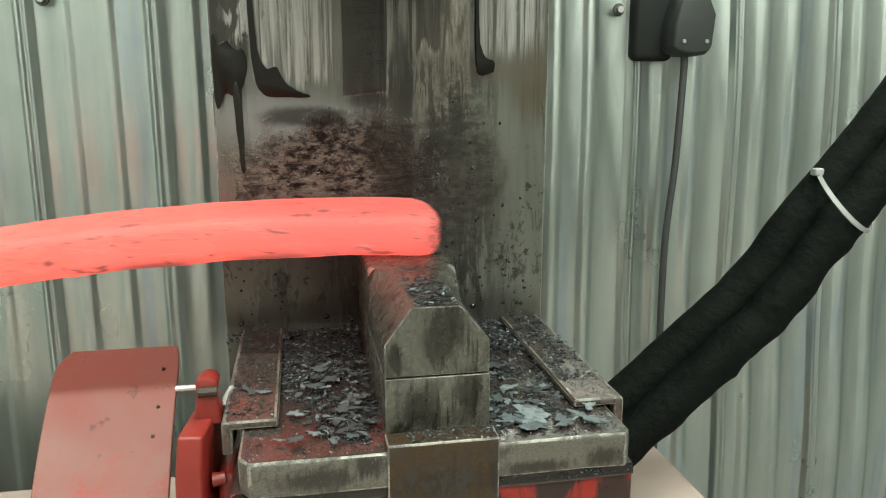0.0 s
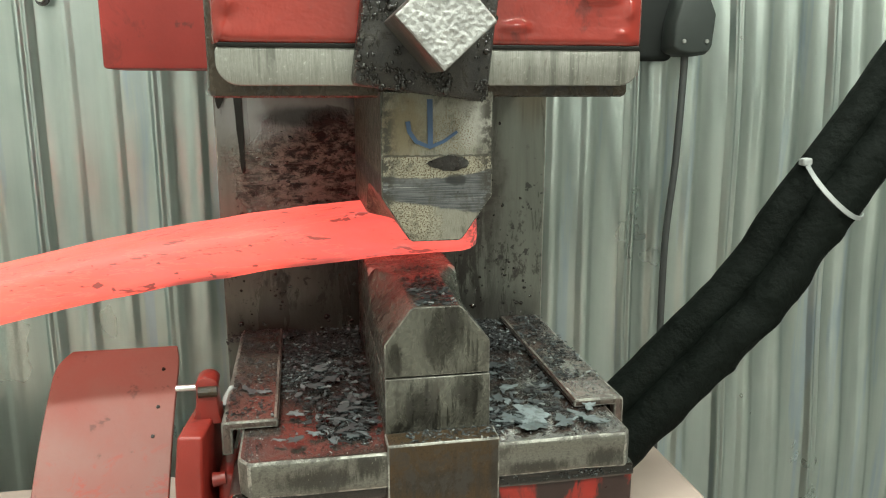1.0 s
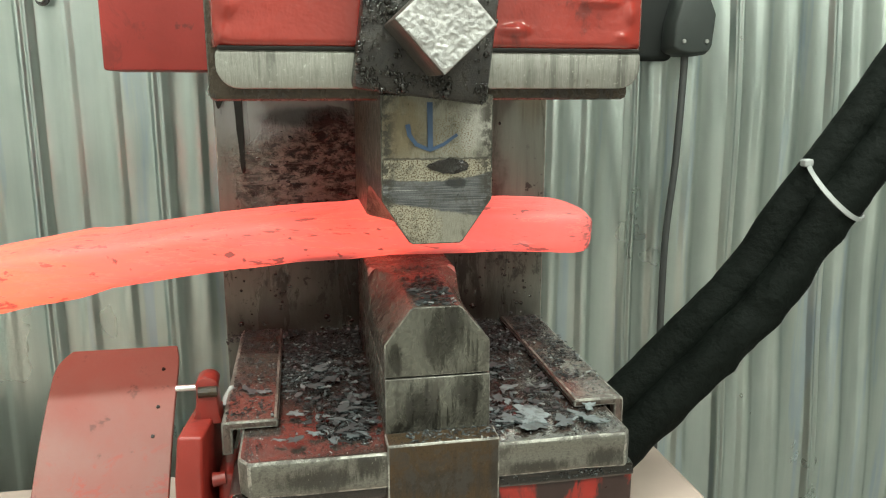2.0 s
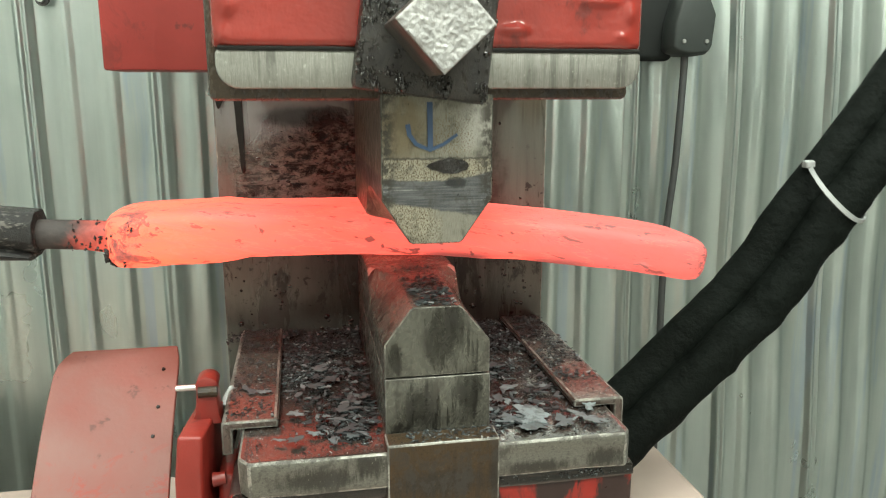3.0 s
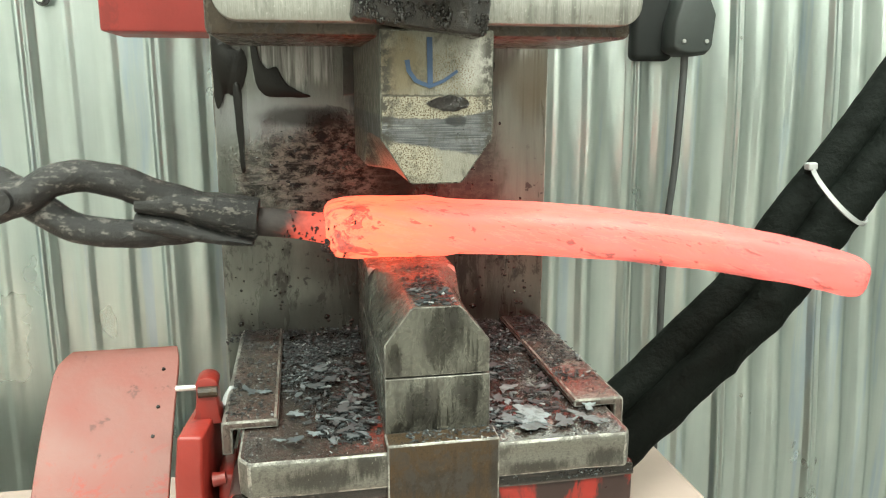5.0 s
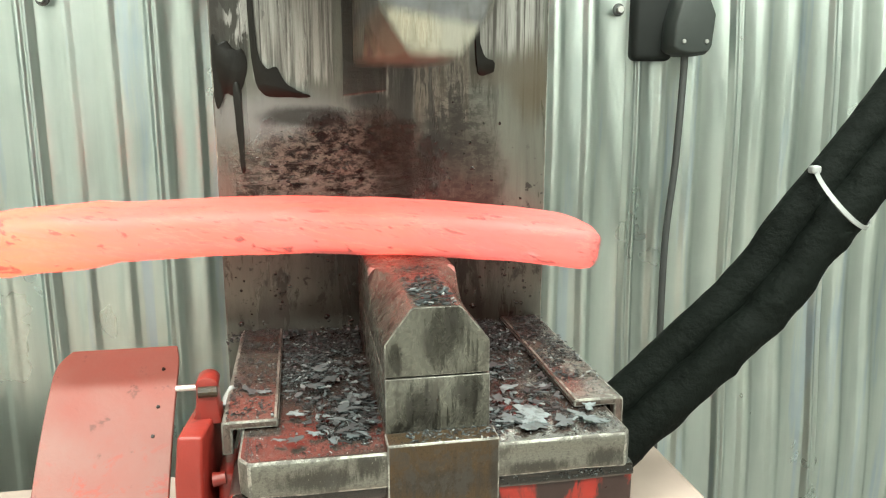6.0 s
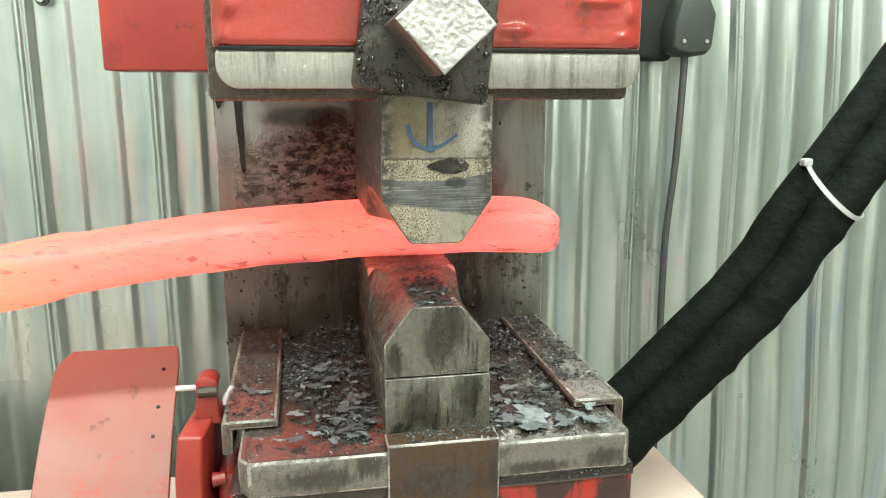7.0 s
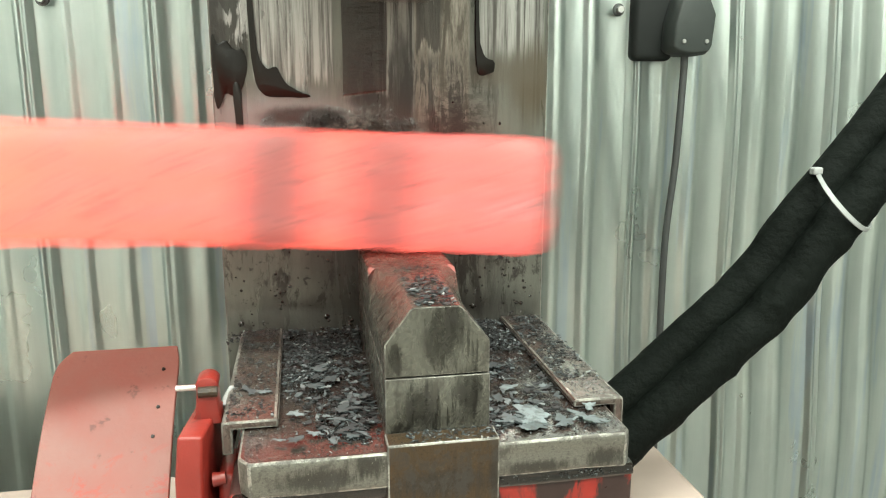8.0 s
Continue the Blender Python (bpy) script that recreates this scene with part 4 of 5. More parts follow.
def hot_bar():
    ob = thing("steel_bar", "glowing orange-red hot steel bar, slightly bent, with cooler dark bands", "steel bar")
    rings = [bar_ring(0.0, WIDE * 0.70, THICK * 0.58, 0.1), bar_ring(0.0015, WIDE * 0.84, THICK * 0.78, 0.1), bar_ring(0.006, WIDE * 0.94, THICK * 0.92, 0.07), bar_ring(0.014, WIDE, THICK, 0.05)]
    steps = 70
    for i in range(1, steps):
        s = 0.014 + (LENGTH - 0.03 - 0.014) * i / steps
        t = min(1.0, max(0.0, (s - 0.372) / 0.022))
        swell = 1 + 0.14 * t * t * (3 - 2 * t)
        rings.append(bar_ring(s, WIDE * (1 - 0.15 * s / LENGTH), THICK * swell, 0.035))
    rings += [bar_ring(LENGTH - 0.024, WIDE * 0.85, THICK * 1.14, 0.10), bar_ring(LENGTH - 0.015, WIDE * 0.83, THICK * 1.10, 0.16), bar_ring(LENGTH - 0.008, WIDE * 0.78, THICK * 1.04, 0.2), bar_ring(LENGTH - 0.004, WIDE * 0.73, THICK * 0.98, 0.2),
              bar_ring(LENGTH - 0.001, WIDE * 0.61, THICK * 0.84, 0.2), bar_ring(LENGTH, WIDE * 0.45, THICK * 0.68, 0.12)]
    part("bar", loft(rings), HOT, ob, smooth=60)
    x, z, a = along(LENGTH)
    stub = tube([(x + 0.006, 0, z), (x - 0.02, 0, z - 0.003), (x - 0.085, 0, z - 0.012)], [0.0125, 0.0115, 0.0115], 14, lumps=0.2)
    part("stub", stub, STUB, ob, "short scaled stub, red near the bar", smooth=60)
    random.seed(17)
    crumbs = bmesh.new()
    for k in range(420):
        a = random.uniform(0, 2 * math.pi)
        if k < 90:
            back = random.uniform(-0.004, 0.030)
            p = Vector((x - back, math.cos(a) * 0.0116, z - 0.14 * back + math.sin(a) * 0.0116))
        else:
            reach = random.uniform(0.62, 1.0)
            s = LENGTH - 0.001 - 0.016 * max(0.0, (reach - 0.7) / 0.3) ** 1.6 - abs(random.gauss(0, 0.0035)) * (reach > 0.92)
            cx, cz, slope = along(s)
            p = Vector((cx, math.copysign(abs(math.cos(a)) ** 0.48, math.cos(a)) * 0.0395 * reach, cz + math.copysign(abs(math.sin(a)) ** 0.48, math.sin(a)) * 0.0212 * reach))
        size = random.uniform(0.0008, 0.0026)
        m = Matrix.Translation(p) @ Euler([random.uniform(0, 6) for _ in range(3)]).to_matrix().to_4x4()
        pts = [m @ Vector((q[0] * size, q[1] * size * 0.8, q[2] * size * 0.5)) for q in ((1, 0, 0), (0, 1, 0), (-1, 0.2, 0), (0, -1, 0), (0, 0, 1), (0, 0, -1))]
        vs = [crumbs.verts.new(q) for q in pts]
        for i in range(4):
            crumbs.faces.new((vs[i], vs[(i + 1) % 4], vs[4]))
            crumbs.faces.new((vs[(i + 1) % 4], vs[i], vs[5]))
    tagged(part("scale_crust", crumbs, BLACK_IRON, ob, "dark crumbling scale round the root"), kind="stuff")
    return ob


def stub_mat():
    n = Nodes("scaled_hot_stub")
    x = n.axis("X")
    f = n.noise(90, 5, 0.6)
    heat = n.step(n.maths("MULTIPLY_ADD", f, 0.03, x), -LENGTH - 0.016, -LENGTH + 0.020)
    c = n.mix(f, (0.02, 0.018, 0.017), (0.07, 0.055, 0.05))
    n.bsdf.inputs["Emission Color"].default_value = (1.0, 0.12, 0.07, 1)
    n.link(n.maths("MULTIPLY", heat, 0.75), n.bsdf.inputs["Emission Strength"])
    n.bump(f, 0.6, 0.002)
    return n.done(c, 0.7)


STUB = stub_mat()
bar = hot_bar()


def forge_tongs():
    """Jaws round the bar's stub and two bowed reins, in the bar's own space."""
    ob = thing("forge_tongs", "black iron forge tongs gripping the hot bar", "tongs")
    x, z, a = along(LENGTH)
    seat = Matrix.Translation((x - 0.052, 0, z - 0.007)) @ Matrix.Rotation(radians(-8.5), 4, "Y")

    def put(name, bm, label=""):
        bmesh.ops.transform(bm, matrix=seat, verts=bm.verts)
        return part(name, bm, BLACK_IRON, ob, label, smooth=45)

    def jaw(spans):
        rings = []
        for (u, lo, hi), w in zip(spans, (0.018, 0.0185, 0.016, 0.012)):
            k = 0.28 * (hi - lo)
            rings.append([(u, -w, lo + k), (u, -w * 0.6, lo), (u, w * 0.6, lo), (u, w, lo + k), (u, w, hi - k), (u, w * 0.6, hi), (u, -w * 0.6, hi), (u, -w, hi - k)])
        return roughen(soften(loft(rings), 0.0015), 0.0014, 60)

    put("upper_jaw", jaw(((0.0, -0.0125, 0.0180), (-0.03, -0.0085, 0.0190), (-0.062, -0.001, 0.0175), (-0.092, 0.0006, 0.014))))
    put("lower_jaw", jaw(((-0.002, -0.0180, -0.0132), (-0.03, -0.0185, -0.0092), (-0.062, -0.017, -0.0016), (-0.092, -0.014, -0.0002))))
    put("upper_rein", tube([(-0.045, 0, 0.009), (-0.078, 0.0, 0.015), (-0.105, 0, 0.0225), (-0.130, 0, 0.0245), (-0.152, -0.004, 0.019), (-0.176, -0.008, 0.004), (-0.25, -0.01, -0.014), (-0.62, -0.01, -0.05)],
                           [0.011, 0.0125, 0.013, 0.0125, 0.0125, 0.014, 0.011, 0.008], 16, 1.0, 8, 0.16), "bowed black iron rein with pale scale")
    put("lower_rein", tube([(-0.045, 0, -0.009), (-0.080, 0, -0.015), (-0.112, 0, -0.0180), (-0.140, 0, -0.0135), (-0.160, 0.004, -0.003), (-0.182, 0.012, 0.006), (-0.25, 0.012, 0.022), (-0.62, 0.012, 0.05)],
                           [0.010, 0.0115, 0.0115, 0.0115, 0.012, 0.014, 0.011, 0.008], 16, 1.0, 8, 0.14))
    put("rivet", tube([(-0.180, -0.028, 0.004), (-0.180, 0.030, 0.004)], [0.009, 0.009], 14))
    return ob


tongs = forge_tongs()


# ---- scale on the base and the die ----
def flake_outline(r, points=9):
    k = random.uniform(0.4, 0.85)
    turn = random.uniform(0, math.pi)
    p1, p2, p3 = (random.uniform(0, 6.3) for _ in range(3))
    out = []
    for i in range(points):
        a = 2 * math.pi * (i + random.uniform(-0.3, 0.3)) / points
        q = r * (0.74 + 0.22 * math.sin(2 * a + p1) + 0.17 * math.sin(3 * a + p2) + 0.12 * math.sin(7 * a + p3) + random.uniform(-0.27, 0.24))
        u, v = q * math.cos(a), q * k * math.sin(a)
        out.append((u * math.cos(turn) - v * math.sin(turn), u * math.sin(turn) + v * math.cos(turn)))
    return out


def add_flake(bm, x, y, z, r, tilt, thick=0.0005):
    out = flake_outline(r, random.choice((5, 6, 7)))
    m = Matrix.Translation((x, y, z)) @ Euler((random.gauss(0, tilt), random.gauss(0, tilt), 0)).to_matrix().to_4x4()
    lo = [bm.verts.new(m @ Vector((u, v, 0))) for u, v in out]
    hi = [bm.verts.new(m @ Vector((u, v, thick))) for u, v in out]
    n = len(out)
    bm.faces.new(hi)
    for k in range(n):
        bm.faces.new((lo[k], lo[(k + 1) % n], hi[(k + 1) % n], hi[k]))


def scale_litter():
    random.seed(4)
    bm = bmesh.new()

    def scatter(count, xr, yr, z, rr, tilt, edge=None, height=0.0):
        for _ in range(count):
            x, y = random.uniform(*xr), random.uniform(*yr)
            if edge == "die":
                side = 1 if xr[0] > 0 else -1
                x = side * (0.035 + abs(random.gauss(0, 0.028)))
                if not min(xr) < x < max(xr):
                    continue
            if noise.noise((x * 35, y * 35, 1.7)) < -0.12 and random.random() < 0.8:
                continue
            add_flake(bm, x, y, z + random.random() * height, random.uniform(*rr), tilt)

    top = -0.0397
    scatter(900, (-0.098, -0.034), (0.0, 0.222), top, (0.0012, 0.0048), 0.22, "die", 0.0025)
    scatter(900, (0.034, 0.098), (0.0, 0.222), top, (0.0012, 0.0048), 0.22, "die", 0.0025)
    scatter(2600, (-0.098, -0.034), (0.10, 0.223), top, (0.0006, 0.0026), 0.35, None, 0.005)
    scatter(2600, (0.034, 0.098), (0.10, 0.223), top, (0.0006, 0.0026), 0.35, None, 0.005)
    scatter(500, (-0.098, -0.034), (-0.012, 0.12), top, (0.0006, 0.002), 0.3)
    scatter(500, (0.034, 0.118), (-0.012, 0.12), top, (0.0006, 0.002), 0.3)
    scatter(200, (-0.132, -0.101), (0.035, 0.222), -0.0333, (0.0006, 0.0022), 0.2, None, 0.0008)
    scatter(500, (0.100, 0.132), (0.06, 0.222), -0.0333, (0.0008, 0.003), 0.25, None, 0.002)
    scatter(260, (-0.145, -0.03), (0.205, 0.223), -0.039, (0.0008, 0.003), 0.4, None, 0.005)
    scatter(260, (0.03, 0.135), (0.205, 0.223), -0.039, (0.0008, 0.003), 0.4, None, 0.005)
    scatter(130, (-0.013, 0.012), (0.004, 0.075), 0.0448, (0.001, 0.0035), 0.12, None, 0.0012)
    scatter(170, (-0.012, 0.013), (0.002, 0.034), 0.0448, (0.0012, 0.0042), 0.14, None, 0.002)
    scatter(2600, (-0.098, -0.034), (-0.012, 0.22), top, (0.0003, 0.0011), 0.4, "die", 0.001)
    scatter(2600, (0.034, 0.098), (-0.012, 0.22), top, (0.0003, 0.0011), 0.4, "die", 0.001)
    scatter(500, (-0.118, -0.034), (-0.014, 0.03), top, (0.0003, 0.0009), 0.4)
    scatter(500, (0.034, 0.118), (-0.014, 0.03), top, (0.0003, 0.0009), 0.4)
    scatter(900, (-0.132, -0.101), (0.032, 0.222), -0.0333, (0.0003, 0.001), 0.4)
    scatter(900, (-0.118, -0.034), (-0.014, 0.12), top, (0.0003, 0.0008), 0.5)
    scatter(900, (0.034, 0.118), (-0.014, 0.12), top, (0.0003, 0.0008), 0.5)
    scatter(700, (0.101, 0.132), (0.03, 0.222), -0.0333, (0.0003, 0.001), 0.4)
    scatter(500, (-0.015, 0.013), (0.003, 0.11), 0.0448, (0.0003, 0.0009), 0.3)
    scatter(240, (0.037, 0.126), (-0.0140, -0.0118), -0.0700, (0.0004, 0.0013), 0.8, None, 0.006)
    scatter(320, (-0.033, 0.034), (-0.0175, -0.001), -0.0350, (0.0004, 0.0015), 0.3)
    ob = part("mill_scale", bm, SCALE)
    return tagged(ob, "loose blue-grey mill scale flakes littering the base", "mill scale", kind="stuff")


scale_litter()


def scale_flake(x, y, z, r, i):
    random.seed(100 + i)
    out = flake_outline(r, 26)
    bm = loft([[(u, v, -0.0001) for u, v in out], [(u * 0.99, v * 0.99, 0.0003) for u, v in out]])
    ob = part("scale_flake", bm, FLAKE)
    ob.location = (x, y, z)
    ob.rotation_euler = (random.gauss(0, 0.06), random.gauss(0, 0.06), random.uniform(0, 6))
    return tagged(ob, "large thin blue-grey flake of mill scale", "scale flake", "scale flakes")


spots = [(0.062, 0.000, 0.017), (0.083, 0.001, 0.013), (0.100, 0.003, 0.016), (0.066, 0.012, 0.016), (0.070, 0.022, 0.010), (0.050, 0.012, 0.009), (0.108, 0.020, 0.007),
         (0.092, 0.040, 0.006), (0.050, 0.045, 0.010), (0.062, 0.062, 0.009), (0.046, 0.075, 0.008), (0.056, 0.10, 0.010), (0.075, 0.035, 0.006),
         (-0.075, 0.085, 0.013), (-0.062, 0.095, 0.010), (-0.056, 0.045, 0.008), (-0.088, 0.045, 0.007), (-0.060, 0.030, 0.007), (-0.050, 0.060, 0.007),
         (-0.088, 0.004, 0.007), (-0.076, 0.012, 0.006), (-0.098, 0.006, 0.005), (-0.055, 0.014, 0.008), (-0.046, 0.004, 0.006), (-0.065, 0.000, 0.005), (-0.07, 0.12, 0.009)]
random.seed(11)
for _ in range(90):
    side = random.choice((-1, 1))
    spots.append((side * (0.037 + abs(random.gauss(0, 0.022))), random.uniform(-0.008, 0.13), random.uniform(0.0022, 0.0058)))
for i, (sx, sy, sr) in enumerate(spots):
    scale_flake(sx, sy, -0.0372 + 0.0004 * (i % 4) + (0.0022 if sy > 0.07 else 0.0), sr, i)
scale_flake(-0.119, 0.078, -0.0322, 0.010, 60)
scale_flake(-0.110, 0.074, -0.0320, 0.006, 61)


# ---- beside the hammer ----
def wheel_guard():
    """A curved sheet guard that stands on the plinth and sweeps up and back."""
    ob = thing("wheel_guard", "curved red sheet-metal guard, dusty and scratched", "guard", at=(-0.2295, 0.10, -0.30))
    R, thick = 0.40, 0.004

    def sheet(theta, out=0.0):
        a = radians(theta)
        return 0.10 - (R + out) * math.sin(a) + R * 0.5, 0.264 + (R + out) * math.cos(a) - R * 0.866

    rings = []
    for theta in [30, 30.4, 31, 32, 33.5] + [36 + 2 * k for k in range(22)]:
        y, z = sheet(theta)
        yi, zi = sheet(theta, -thick)
        corner = max(0.0, (33.5 - theta) / 3.5)
        left = -0.0475 + 0.011 * corner ** 2.2
        right = 0.0475 - 0.003 * corner ** 2.2
        rings.append([(left, y, z), (right, y, z), (right, yi, zi), (left, yi, zi)])
    part("shell", soften(loft(rings), 0.0008, 1, 50), RED_DUSTY, ob, smooth=40)
    lower = [sheet(t, -thick - 0.0005) for t in range(32, 78, 5)]
    part("cheek", prism(lower + [(-0.06, 0.0), (0.09, 0.0)], lambda u, v, w: (w, u, v), -0.044, -0.041), RED_OILY, ob, "red side cheek")
    for theta, u in ((33.5, 0.036), (38.5, 0.035), (42.0, 0.033)):
        y, z = sheet(theta)
        yo, zo = sheet(theta, 0.0012)
        part("rivet", tube([(u, y, z), (u, yo, zo)], [0.0016, 0.0011], 10), GREASE, ob, "dark rivet head", smooth=50)
    return ob


wheel_guard()


def hinge_bracket():
    ob = thing("hinge_bracket", "red cast bracket with a bolt through its lug", "bracket", at=(-0.1455, 0.05, -0.30))
    z = 0.288
    foot = loft([[(-0.024, -0.032, 0), (-0.004, -0.032, 0), (0.004, 0.03, 0), (-0.020, 0.03, 0)],
                 [(-0.0175, -0.030, 0.235), (-0.0005, -0.030, 0.2345), (0.006, 0.03, 0.235), (-0.014, 0.03, 0.235)],
                 [(-0.0143, -0.030, 0.2635), (0.0010, -0.030, 0.2625), (0.0085, 0.03, 0.262), (-0.0085, 0.03, 0.262)]])
    part("foot", roughen(soften(foot, 0.0022, 3), 0.0004, 50), RED_CAST, ob, "red painted foot", smooth=40)
    lug = [(-0.0100, 0.258), (0.0102, 0.258), (0.0086, 0.266), (0.0078, 0.280)] + [(0.0018 + 0.0078 * math.cos(radians(a)), 0.2835 + 0.0072 * math.sin(radians(a))) for a in range(20, 161, 20)] + [(-0.0048, 0.280), (-0.0066, 0.266)]
    part("lug", prism(lug, lambda u, v, w: (u, w, v), -0.002, 0.016, 0.0015), RED_CAST, ob, smooth=40)
    part("rod", tube([(-0.0185, 0.006, 0.2815), (0.004, 0.006, 0.2815)], [0.0021, 0.0021], 12), ZINC, ob, "bright steel rod", smooth=60)
    part("bolt", tube([(-0.0035, -0.0035, 0.2815), (0.0085, -0.0035, 0.2815)], [0.0036, 0.0036], 12), RUSTY, ob, "dark hexagon bolt")
    part("web", block(0.006, 0.019, -0.012, 0.03, 0.0, z - 0.062, 0.004, 3), RED_CAST, ob, smooth=40)
    part("bush", tube([(0.0095, 0.030, z - 0.032), (0.0112, 0.036, z - 0.027), (0.0138, 0.040, z - 0.021)], [0.0032, 0.0036, 0.0022], 14), NYLON, ob, "white plastic bush", smooth=60)
    part("stud", tube([(0.004, -0.016, z - 0.062), (0.012, -0.016, z - 0.061)], [0.005, 0.004], 10), RED_CAST, ob, smooth=60)
    return ob


hinge_bracket()


def hydraulic_hose():
    """Two sleeved hoses tied together; its base is where it leaves the stand."""
    at = Vector((0.262, 0.30, -0.185))
    ob = thing("hydraulic_hose", "two black fabric-sleeved hoses bound by a white cable tie", "hose", at=at)
    line = [Vector(p) - at for p in ((0.08, 0.30, -0.27), (0.19, 0.30, -0.232), (0.265, 0.30, -0.178), (0.3513, 0.30, -0.103), (0.4175, 0.30, -0.0419),
                                     (0.469, 0.30, 0.0259), (0.5122, 0.30, 0.0760), (0.575, 0.30, 0.155), (0.66, 0.30, 0.28), (0.70, 0.30, 0.45))]

    def run(dx, dy, dz, r, lumps):
        return tube([p + Vector((dx, dy, dz)) for p in line], r, 22, 1.0, 9, lumps)

    part("sleeve", run(-0.0095, 0.012, 0.0095, 0.0212, 0.06), SLEEVE, ob, smooth=70)
    part("sleeve", run(0.0115, -0.012, -0.0115, 0.0245, 0.17), SLEEVE, ob, smooth=70)
    way = Vector((0.68, 0, 0.73)).normalized()
    side, front = Vector((-0.73, 0, 0.68)), Vector((0, -1, 0))
    c = Vector((0.506, 0.30, 0.056)) - at
    rings = []
    for k in range(41):
        a = 2 * math.pi * k / 40
        p = c + side * math.cos(a) * 0.0435 + front * math.sin(a) * 0.038 + way * (-0.003 * math.cos(a) - 0.025 * max(0.0, math.sin(a)))
        out = (side * math.cos(a) + front * math.sin(a)) * 0.0012
        rings.append([p + way * 0.0026 - out, p + way * 0.0026 + out, p - way * 0.0026 + out, p - way * 0.0026 - out])
    part("cable_tie", loft(rings, False), NYLON, ob, "white nylon cable tie", smooth=40)
    h = c + side * 0.046 - way * 0.003
    head = block(-0.0055, 0.0055, -0.005, 0.005, -0.004, 0.004, 0.002, 3)
    bmesh.ops.translate(head, vec=h, verts=head.verts)
    part("tie_head", head, NYLON, ob, "white cable tie head")
    return ob


hose = hydraulic_hose()


def power_plug():
    ob = thing("power_plug", "black plastic power plug in a wall socket, its cable hanging down", "plug", at=(0.464, 0.64, 0.215))
    out = [(-0.026, 0.004), (-0.032, 0.010), (-0.031, 0.045), (-0.020, 0.084), (0.024, 0.084), (0.037, 0.058), (0.033, 0.012), (0.028, 0.003), (0.008, 0.0), (-0.008, 0.0)]
    body = loft([[(u, -0.016, v + 0.002) for u, v in out], [(u, -0.046, v + 0.002) for u, v in out], [(u * 0.86, -0.062, v * 0.9 + 0.006) for u, v in out]])
    part("body", soften(body, 0.003, 3), PLUG, ob, smooth=40)
    part("socket", block(-0.074, -0.012, -0.030, -0.004, -0.004, 0.10, 0.010, 4), SOCKET, ob, "dark wall socket", smooth=30)
    for u in (-0.014, 0.020):
        part("screw", tube([(u, -0.0635, 0.022), (u, -0.060, 0.022)], [0.0028, 0.0032], 12), ZINC, ob, "small bright screw", smooth=60)
    part("cable", tube([(-0.001, -0.04, 0.008), (-0.0005, -0.04, -0.03), (-0.002, -0.035, -0.15), (-0.008, -0.03, -0.27), (-0.006, -0.028, -0.45), (-0.002, -0.025, -0.72), (0.0, -0.022, -1.06)], [0.0052] * 7, 12, 1.0, 8), CABLE, ob, "dark grey hanging cable", smooth=60)
    return ob


power_plug()


def wall_screw(x, z):
    ob = thing("wall_screw", "zinc hexagon roofing screw with a dark washer", "screw", "wall screws", (x, 0.638, z))
    part("washer", tube([(0, 0.002, 0), (0, -0.002, 0)], [0.009, 0.008], 16), CABLE, ob, "dark rubber washer", smooth=50)
    part("head", tube([(0, -0.002, 0), (0, -0.008, 0)], [0.0055, 0.005], 6), ZINC, ob)


for sx in (-0.388, 0.378):
    wall_screw(sx, 0.283)


# ---- what moves ----
def bar_pose(tip, slope, roll=0.0, lift=0.0):
    """The bar across the anvil: where its tip reaches, how it slopes there, how far it is rolled."""
    s = max(0.0, tip + 0.004)
    cx, cz, a = along(s)
    r = radians(roll)
    half = abs(THICK / 2 * math.cos(r)) + abs(WIDE / 2 * math.sin(r)) * (1.0 if abs(roll) > 80 else 0.55)
    y = 0.1755 - 0.020 * abs(math.sin(r))
    return (Matrix.Translation((-0.004, y, 0.0447 + half + lift)) @ Matrix.Rotation(slope, 4, "Y") @ Matrix.Rotation(r, 4, "X")
            @ Matrix.Rotation(a, 4, "Y") @ Matrix.Translation((-cx, 0, -cz)))


